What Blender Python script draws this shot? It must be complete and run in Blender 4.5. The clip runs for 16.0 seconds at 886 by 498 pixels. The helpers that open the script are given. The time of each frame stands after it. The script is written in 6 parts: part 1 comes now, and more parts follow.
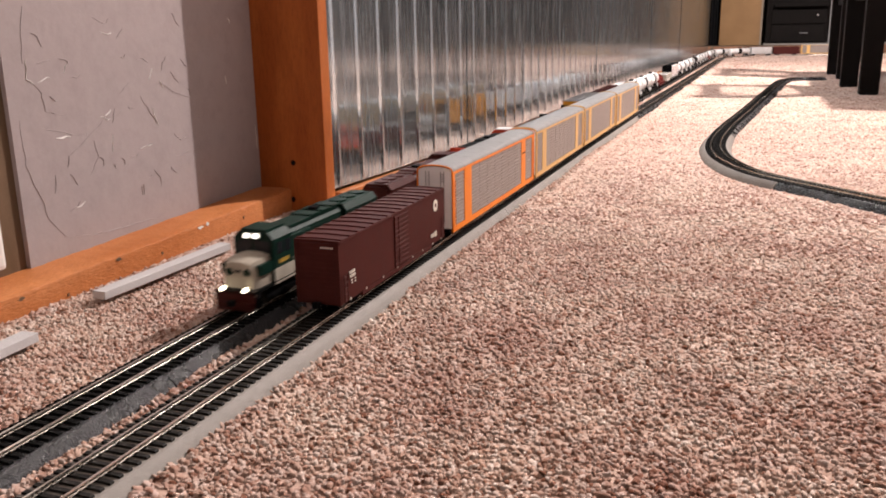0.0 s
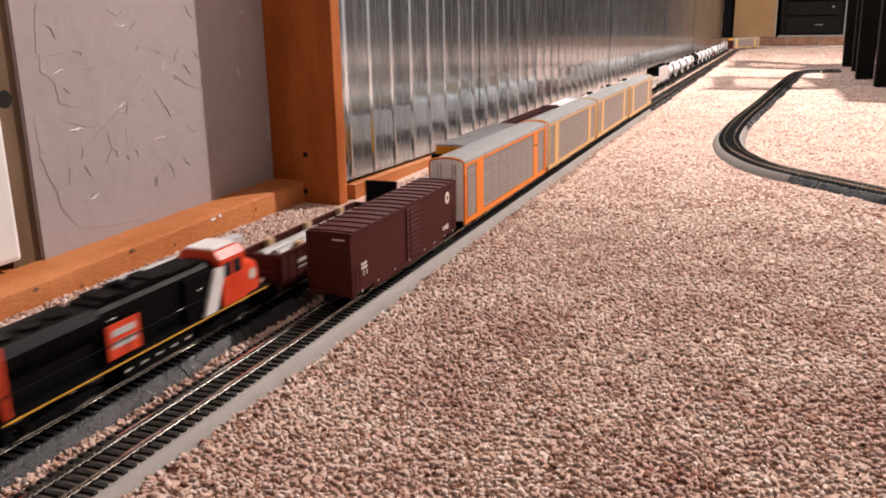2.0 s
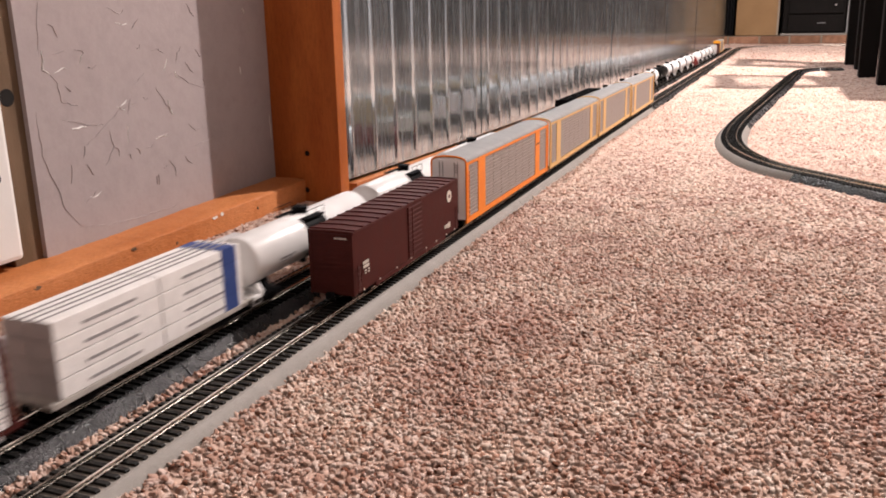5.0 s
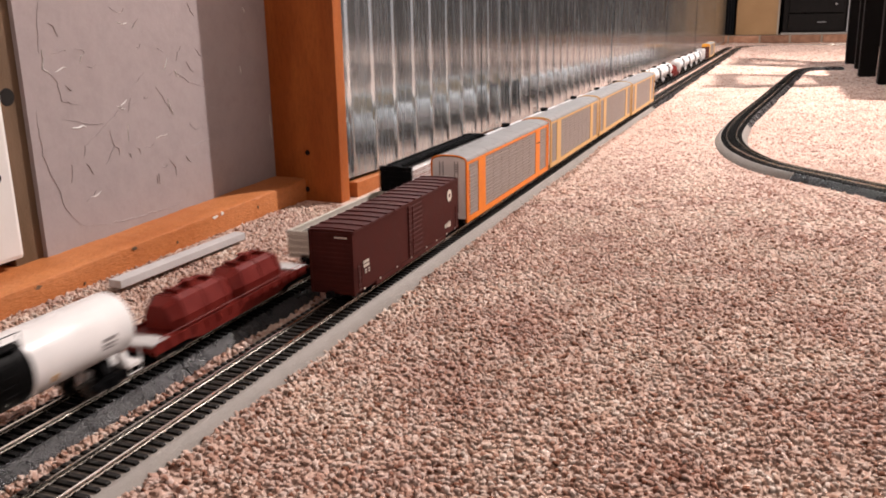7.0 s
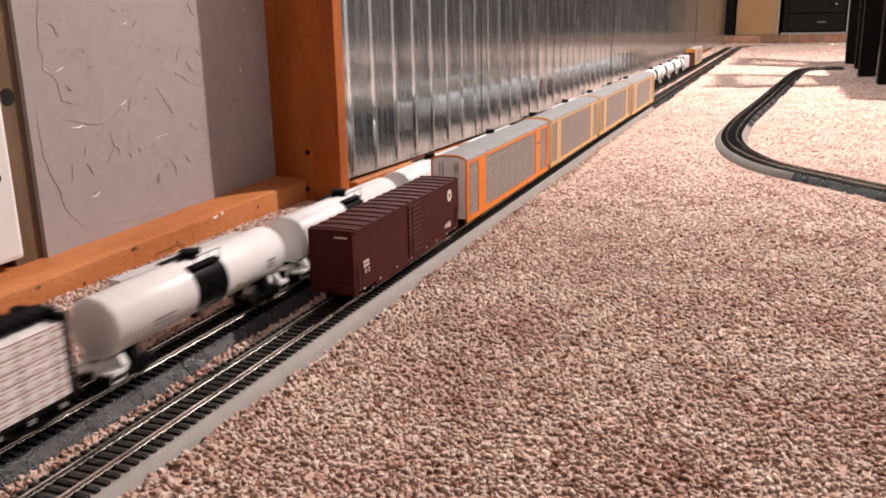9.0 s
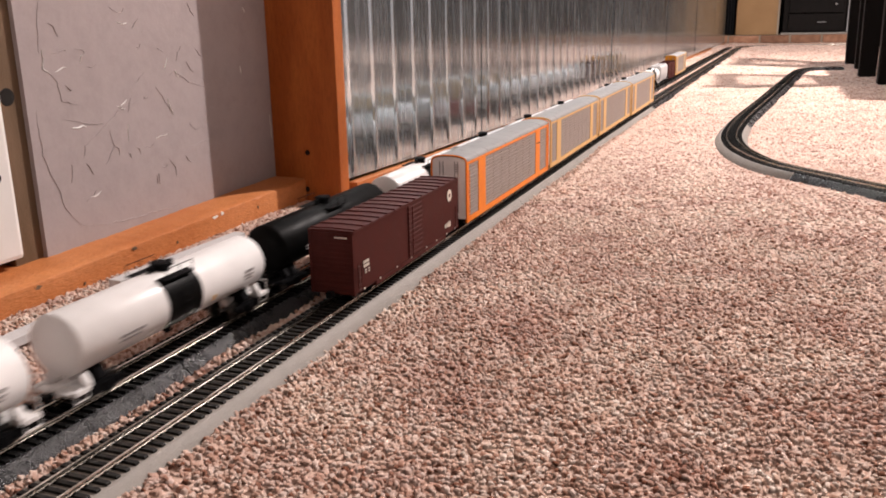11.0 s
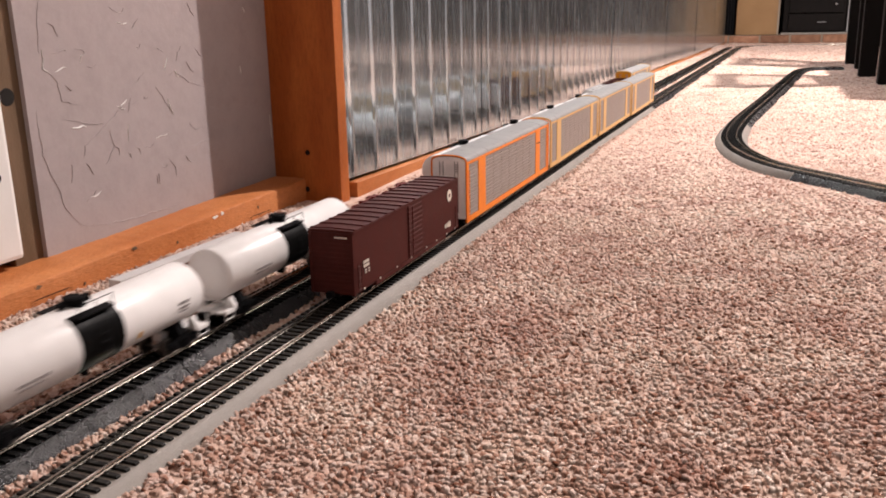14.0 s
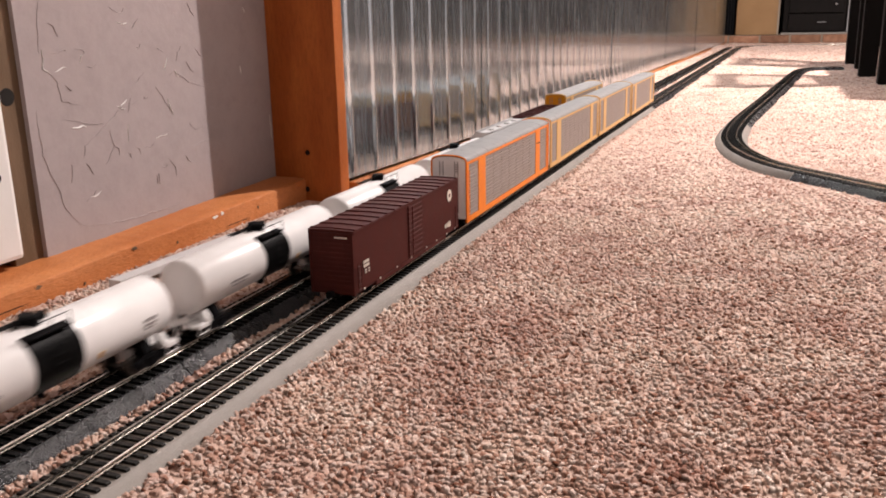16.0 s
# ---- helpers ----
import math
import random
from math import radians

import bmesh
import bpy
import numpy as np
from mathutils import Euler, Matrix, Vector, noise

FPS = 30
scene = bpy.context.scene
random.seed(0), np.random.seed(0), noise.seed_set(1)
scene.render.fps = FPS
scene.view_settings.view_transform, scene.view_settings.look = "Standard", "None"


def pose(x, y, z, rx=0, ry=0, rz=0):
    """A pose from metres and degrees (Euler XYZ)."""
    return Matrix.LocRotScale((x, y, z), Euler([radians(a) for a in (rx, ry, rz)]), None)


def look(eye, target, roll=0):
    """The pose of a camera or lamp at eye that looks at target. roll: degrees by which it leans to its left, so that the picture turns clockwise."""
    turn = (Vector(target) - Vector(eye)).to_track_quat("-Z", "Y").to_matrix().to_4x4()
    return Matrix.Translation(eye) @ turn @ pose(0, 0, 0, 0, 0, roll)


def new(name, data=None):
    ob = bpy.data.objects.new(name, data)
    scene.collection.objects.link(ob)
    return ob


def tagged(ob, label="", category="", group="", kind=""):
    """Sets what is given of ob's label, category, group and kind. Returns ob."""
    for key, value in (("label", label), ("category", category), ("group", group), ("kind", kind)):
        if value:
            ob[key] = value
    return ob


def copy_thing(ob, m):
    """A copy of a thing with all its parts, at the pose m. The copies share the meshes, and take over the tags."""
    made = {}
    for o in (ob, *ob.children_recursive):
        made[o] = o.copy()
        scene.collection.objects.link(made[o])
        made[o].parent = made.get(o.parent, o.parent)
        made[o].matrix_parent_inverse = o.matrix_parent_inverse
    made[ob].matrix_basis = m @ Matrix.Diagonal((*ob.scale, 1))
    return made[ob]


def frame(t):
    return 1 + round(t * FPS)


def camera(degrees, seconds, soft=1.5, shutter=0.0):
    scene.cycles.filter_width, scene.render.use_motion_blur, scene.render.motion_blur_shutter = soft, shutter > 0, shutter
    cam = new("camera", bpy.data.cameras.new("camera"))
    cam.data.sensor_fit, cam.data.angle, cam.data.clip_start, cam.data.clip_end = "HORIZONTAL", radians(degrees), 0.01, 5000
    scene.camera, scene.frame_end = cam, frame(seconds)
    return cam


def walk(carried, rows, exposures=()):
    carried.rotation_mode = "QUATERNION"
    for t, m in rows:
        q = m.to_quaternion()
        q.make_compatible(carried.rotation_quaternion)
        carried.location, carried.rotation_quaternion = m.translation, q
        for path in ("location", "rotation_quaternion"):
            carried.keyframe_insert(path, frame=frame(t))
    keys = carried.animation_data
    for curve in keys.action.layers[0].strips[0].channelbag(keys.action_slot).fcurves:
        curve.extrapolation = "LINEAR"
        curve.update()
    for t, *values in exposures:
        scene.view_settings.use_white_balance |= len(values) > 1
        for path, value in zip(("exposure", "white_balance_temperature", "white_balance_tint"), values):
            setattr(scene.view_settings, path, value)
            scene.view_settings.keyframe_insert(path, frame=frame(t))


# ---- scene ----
cam = camera(54.836, 16.0, soft=1.8, shutter=0.5)


def eye_pose(yaw, pitch, roll):
    """Pose of the hand-held camera low over the carpet; yaw turns to its left, pitch tips down."""
    y, p = radians(yaw), radians(pitch)
    eye = Vector((0.2936, 0.0695, 0.2173))
    way = Vector((-math.sin(y) * math.cos(p), math.cos(y) * math.cos(p), math.sin(p)))
    return look(eye, eye + way, roll)


walk(cam, [
    (0.0, eye_pose(20.202, -14.556, -1.004)),
    (0.5, eye_pose(20.586, -14.764, -0.972)),
    (1.0, eye_pose(20.790, -14.905, -0.978)),
    (1.5, eye_pose(20.928, -14.996, -1.029)),
    (2.0, eye_pose(21.020, -15.052, -1.028)),
    (2.5, eye_pose(21.040, -15.100, -1.042)),
    (3.0, eye_pose(21.076, -15.105, -1.048)),
    (4.0, eye_pose(21.122, -15.110, -1.056)),
    (6.3, eye_pose(21.171, -15.200, -1.072)),
    (16.0, eye_pose(21.171, -15.200, -1.072)),
], exposures=[(0.0, 0.0), (4.2, 0.0), (6.3, 0.0), (16.0, 0.0)])

# ---------------------------------------------------------------- light
world = bpy.data.worlds.new("room_dark")
scene.world = world
world.use_nodes = True
world.node_tree.nodes["Background"].inputs[0].default_value = (0.02, 0.017, 0.015, 1)
world.node_tree.nodes["Background"].inputs[1].default_value = 0.3


def unseen_light(place, watts, size, colour):
    d = bpy.data.lights.new("unseen_bulb", "POINT")
    d.shadow_soft_size, d.energy, d.color = size, watts, colour
    ob = new("unseen_bulb", d)
    ob.location = place
    return ob


unseen_light((1.44, 3.32, 2.55), 800, 0.03, (1.0, 0.883, 0.850))
# unseen weak lamps, added to fill the far end and the near faces
unseen_light((0.90, 5.90, 2.28), 5, 0.09, (1.0, 0.86, 0.76))
unseen_light((1.70, -0.70, 2.28), 40, 0.2, (1.0, 0.83, 0.74))

# ---------------------------------------------------------------- materials


def principled(name, base, rough=0.5, metal=0.0):
    m = bpy.data.materials.new(name)
    m.use_nodes = True
    b = m.node_tree.nodes["Principled BSDF"]
    b.inputs["Base Color"].default_value = (*base, 1)
    b.inputs["Roughness"].default_value = rough
    b.inputs["Metallic"].default_value = metal
    return m, m.node_tree, b


def varied(name, base, other, rough=0.5, metal=0.0, scale=60.0, fine=700.0, bump=0.15, depth=0.001, stretch=(1, 1, 1), per_object=0.0, rough_var=0.1, sharp=(0.35, 0.7), spec=0.25, speck=0.0):
    """Two colours mixed by coarse noise, fine grain in relief and gloss."""
    m, t, b = principled(name, base, rough, metal)
    if not metal:
        b.inputs["Specular IOR Level"].default_value = spec
    co = t.nodes.new("ShaderNodeTexCoord")
    mp = t.nodes.new("ShaderNodeMapping")
    mp.inputs["Scale"].default_value = stretch
    t.links.new(co.outputs["Object"], mp.inputs[0])
    n1, n2 = t.nodes.new("ShaderNodeTexNoise"), t.nodes.new("ShaderNodeTexNoise")
    for n, s, d in ((n1, scale, 4), (n2, fine, 2)):
        n.inputs["Scale"].default_value, n.inputs["Detail"].default_value = s, d
        t.links.new(mp.outputs[0], n.inputs["Vector"])
    rp = t.nodes.new("ShaderNodeValToRGB")
    rp.color_ramp.elements[0].position, rp.color_ramp.elements[1].position = sharp
    rp.color_ramp.elements[0].color, rp.color_ramp.elements[1].color = (*base, 1), (*other, 1)
    t.links.new(n1.outputs["Fac"], rp.inputs[0])
    out = rp.outputs[0]
    if speck:
        n3 = t.nodes.new("ShaderNodeTexNoise")
        n3.inputs["Scale"].default_value, n3.inputs["Detail"].default_value, n3.inputs["Roughness"].default_value = fine * 0.45, 6, 0.75
        t.links.new(mp.outputs[0], n3.inputs["Vector"])
        m3 = t.nodes.new("ShaderNodeMapRange")
        m3.inputs[1].default_value, m3.inputs[2].default_value, m3.inputs[3].default_value, m3.inputs[4].default_value = 0.30, 0.55, 1 - speck, 1.04
        t.links.new(n3.outputs["Fac"], m3.inputs[0])
        mm = t.nodes.new("ShaderNodeMixRGB")
        mm.blend_type, mm.inputs[0].default_value = "MULTIPLY", 1.0
        t.links.new(out, mm.inputs[1])
        t.links.new(m3.outputs[0], mm.inputs[2])
        out = mm.outputs[0]
    if per_object:
        oi = t.nodes.new("ShaderNodeObjectInfo")
        hs = t.nodes.new("ShaderNodeHueSaturation")
        mr = t.nodes.new("ShaderNodeMapRange")
        mr.inputs[3].default_value, mr.inputs[4].default_value = 1 - per_object, 1 + per_object
        t.links.new(oi.outputs["Random"], mr.inputs[0])
        t.links.new(mr.outputs[0], hs.inputs["Value"])
        t.links.new(out, hs.inputs["Color"])
        out = hs.outputs[0]
    t.links.new(out, b.inputs["Base Color"])
    mr = t.nodes.new("ShaderNodeMapRange")
    mr.inputs[3].default_value, mr.inputs[4].default_value = max(rough - rough_var, 0.02), min(rough + rough_var, 1)
    t.links.new(n1.outputs["Fac"], mr.inputs[0])
    t.links.new(mr.outputs[0], b.inputs["Roughness"])
    bp = t.nodes.new("ShaderNodeBump")
    bp.inputs["Strength"].default_value, bp.inputs["Distance"].default_value = bump, depth
    t.links.new(n2.outputs["Fac"], bp.inputs["Height"])
    t.links.new(bp.outputs[0], b.inputs["Normal"])
    return m


def glow(name, colour, strength):
    m, t, b = principled(name, colour, 0.3)
    b.inputs["Emission Color"].default_value = (*colour, 1)
    b.inputs["Emission Strength"].default_value = strength
    return m


def carpet_material():
    m, t, b = principled("carpet_yarn", (0.4, 0.28, 0.22), 0.9)
    geo = t.nodes.new("ShaderNodeNewGeometry")
    co = t.nodes.new("ShaderNodeTexCoord")
    n = t.nodes.new("ShaderNodeTexNoise")
    n.inputs["Scale"].default_value, n.inputs["Detail"].default_value = 12.0, 7
    t.links.new(co.outputs["Object"], n.inputs["Vector"])
    f = t.nodes.new("ShaderNodeTexNoise")
    f.inputs["Scale"].default_value, f.inputs["Detail"].default_value = 1400.0, 2
    t.links.new(co.outputs["Object"], f.inputs["Vector"])
    rp = t.nodes.new("ShaderNodeValToRGB")
    e = rp.color_ramp.elements
    e[0].position, e[0].color = 0.0, (0.26, 0.122, 0.078, 1)
    e[1].position, e[1].color = 1.0, (0.90, 0.775, 0.685, 1)
    for p, c in ((0.14, (0.58, 0.372, 0.282, 1)), (0.5, (0.75, 0.56, 0.455, 1))):
        k = e.new(p)
        k.color = c
    t.links.new(geo.outputs["Random Per Island"], rp.inputs[0])
    mx = t.nodes.new("ShaderNodeMixRGB")
    mx.blend_type = "MULTIPLY"
    mx.inputs[0].default_value = 1.0
    mr = t.nodes.new("ShaderNodeMapRange")
    mr.inputs[1].default_value, mr.inputs[2].default_value = 0.32, 0.62
    mr.inputs[3].default_value, mr.inputs[4].default_value = 0.72, 1.0
    t.links.new(n.outputs["Fac"], mr.inputs[0])
    t.links.new(rp.outputs[0], mx.inputs[1])
    cm = t.nodes.new("ShaderNodeCombineColor")
    pw = t.nodes.new("ShaderNodeMath")
    pw.operation, pw.inputs[1].default_value = "POWER", 1.5
    t.links.new(mr.outputs[0], pw.inputs[0])
    t.links.new(mr.outputs[0], cm.inputs[0])
    t.links.new(pw.outputs[0], cm.inputs[1])
    t.links.new(pw.outputs[0], cm.inputs[2])
    t.links.new(cm.outputs[0], mx.inputs[2])
    bp = t.nodes.new("ShaderNodeBump")
    bp.inputs["Strength"].default_value, bp.inputs["Distance"].default_value = 0.8, 0.0008
    t.links.new(f.outputs["Fac"], bp.inputs["Height"])
    # loose fibres scatter light upwards: lean the shading normal to the sky
    up = t.nodes.new("ShaderNodeVectorMath")
    up.operation = "MULTIPLY_ADD"
    up.inputs[1].default_value, up.inputs[2].default_value = (0.20, 0.20, 0.20), (0.0, 0.0, 0.80)
    t.links.new(bp.outputs[0], up.inputs[0])
    nm = t.nodes.new("ShaderNodeVectorMath")
    nm.operation = "NORMALIZE"
    t.links.new(up.outputs[0], nm.inputs[0])
    df = t.nodes.new("ShaderNodeBsdfDiffuse")
    t.links.new(mx.outputs[0], df.inputs["Color"])
    t.links.new(nm.outputs[0], df.inputs["Normal"])
    # thin yarn lets some light through
    tr = t.nodes.new("ShaderNodeBsdfTranslucent")
    t.links.new(mx.outputs[0], tr.inputs["Color"])
    mix = t.nodes.new("ShaderNodeMixShader")
    mix.inputs[0].default_value = 0.12
    t.links.new(df.outputs[0], mix.inputs[1])
    t.links.new(tr.outputs[0], mix.inputs[2])
    t.links.new(mix.outputs[0], t.nodes["Material Output"].inputs["Surface"])
    return m


def carpet_base_material():
    m, t, b = principled("carpet_pile", (0.4, 0.28, 0.22), 0.95)
    co = t.nodes.new("ShaderNodeTexCoord")
    v = t.nodes.new("ShaderNodeTexVoronoi")
    v.inputs["Scale"].default_value = 150.0
    n = t.nodes.new("ShaderNodeTexNoise")
    n.inputs["Scale"].default_value, n.inputs["Detail"].default_value = 60.0, 6
    for k in (v, n):
        t.links.new(co.outputs["Object"], k.inputs["Vector"])
    rp = t.nodes.new("ShaderNodeValToRGB")
    e = rp.color_ramp.elements
    # darker than the yarn: shade between the tufts is put into this colour
    e[0].position, e[0].color = 0.3, (0.46, 0.29, 0.215, 1)
    e[1].position, e[1].color = 0.62, (0.66, 0.48, 0.39, 1)
    t.links.new(n.outputs["Fac"], rp.inputs[0])
    t.links.new(rp.outputs[0], b.inputs["Base Color"])
    b.inputs["Sheen Weight"].default_value = 0.25
    bp = t.nodes.new("ShaderNodeBump")
    bp.invert = True
    bp.inputs["Strength"].default_value, bp.inputs["Distance"].default_value = 0.3, 0.003
    t.links.new(v.outputs["Distance"], bp.inputs["Height"])
    t.links.new(bp.outputs[0], b.inputs["Normal"])
    return m


def metal_sheet_material():
    m, t, b = principled("galvanised_sheet", (0.62, 0.63, 0.65), 0.24, 1.0)
    co = t.nodes.new("ShaderNodeTexCoord")
    mp = t.nodes.new("ShaderNodeMapping")
    mp.inputs["Scale"].default_value = (1, 1, 0.35)
    t.links.new(co.outputs["Object"], mp.inputs[0])
    v = t.nodes.new("ShaderNodeTexVoronoi")
    v.inputs["Scale"].default_value = 90.0
    n = t.nodes.new("ShaderNodeTexNoise")
    n.inputs["Scale"].default_value, n.inputs["Detail"].default_value = 14.0, 5
    for k in (v, n):
        t.links.new(mp.outputs[0], k.inputs["Vector"])
    rp = t.nodes.new("ShaderNodeValToRGB")
    e = rp.color_ramp.elements
    e[0].position, e[0].color = 0.3, (0.58, 0.60, 0.63, 1)
    e[1].position, e[1].color = 0.75, (0.76, 0.78, 0.81, 1)
    t.links.new(n.outputs["Fac"], rp.inputs[0])
    mx = t.nodes.new("ShaderNodeMixRGB")
    mx.blend_type, mx.inputs[0].default_value = "OVERLAY", 0.10
    t.links.new(rp.outputs[0], mx.inputs[1])
    t.links.new(v.outputs["Color"], mx.inputs[2])
    bw = t.nodes.new("ShaderNodeRGBToBW")
    t.links.new(mx.outputs[0], bw.inputs[0])
    cool = t.nodes.new("ShaderNodeMixRGB")
    cool.blend_type, cool.inputs[0].default_value, cool.inputs[2].default_value = "MULTIPLY", 1.0, (0.83, 0.94, 1.0, 1)
    t.links.new(bw.outputs[0], cool.inputs[1])
    t.links.new(cool.outputs[0], b.inputs["Base Color"])
    mr = t.nodes.new("ShaderNodeMapRange")
    mr.inputs[3].default_value, mr.inputs[4].default_value = 0.09, 0.15
    t.links.new(n.outputs["Fac"], mr.inputs[0])
    t.links.new(mr.outputs[0], b.inputs["Roughness"])
    bp = t.nodes.new("ShaderNodeBump")
    bp.inputs["Strength"].default_value, bp.inputs["Distance"].default_value = 0.06, 0.004
    t.links.new(n.outputs["Fac"], bp.inputs["Height"])
    t.links.new(bp.outputs[0], b.inputs["Normal"])
    # dull zinc bloom in upright streaks over the bright sheet
    sm = t.nodes.new("ShaderNodeMapping")
    sm.inputs["Scale"].default_value = (1, 1, 0.06)
    t.links.new(co.outputs["Object"], sm.inputs[0])
    st = t.nodes.new("ShaderNodeTexNoise")
    st.inputs["Scale"].default_value, st.inputs["Detail"].default_value, st.inputs["Roughness"].default_value = 120.0, 6, 0.65
    t.links.new(sm.outputs[0], st.inputs["Vector"])
    sr = t.nodes.new("ShaderNodeMapRange")
    sr.inputs[1].default_value, sr.inputs[2].default_value, sr.inputs[3].default_value, sr.inputs[4].default_value = 0.3, 0.7, 0.10, 0.34
    t.links.new(st.outputs["Fac"], sr.inputs[0])
    dull = t.nodes.new("ShaderNodeBsdfPrincipled")
    dull.inputs["Metallic"].default_value, dull.inputs["Roughness"].default_value = 1.0, 0.42
    t.links.new(cool.outputs[0], dull.inputs["Base Color"])
    t.links.new(bp.outputs[0], dull.inputs["Normal"])
    both = t.nodes.new("ShaderNodeMixShader")
    t.links.new(sr.outputs[0], both.inputs[0])
    t.links.new(b.outputs[0], both.inputs[1])
    t.links.new(dull.outputs[0], both.inputs[2])
    t.links.new(both.outputs[0], t.nodes["Material Output"].inputs["Surface"])
    return m


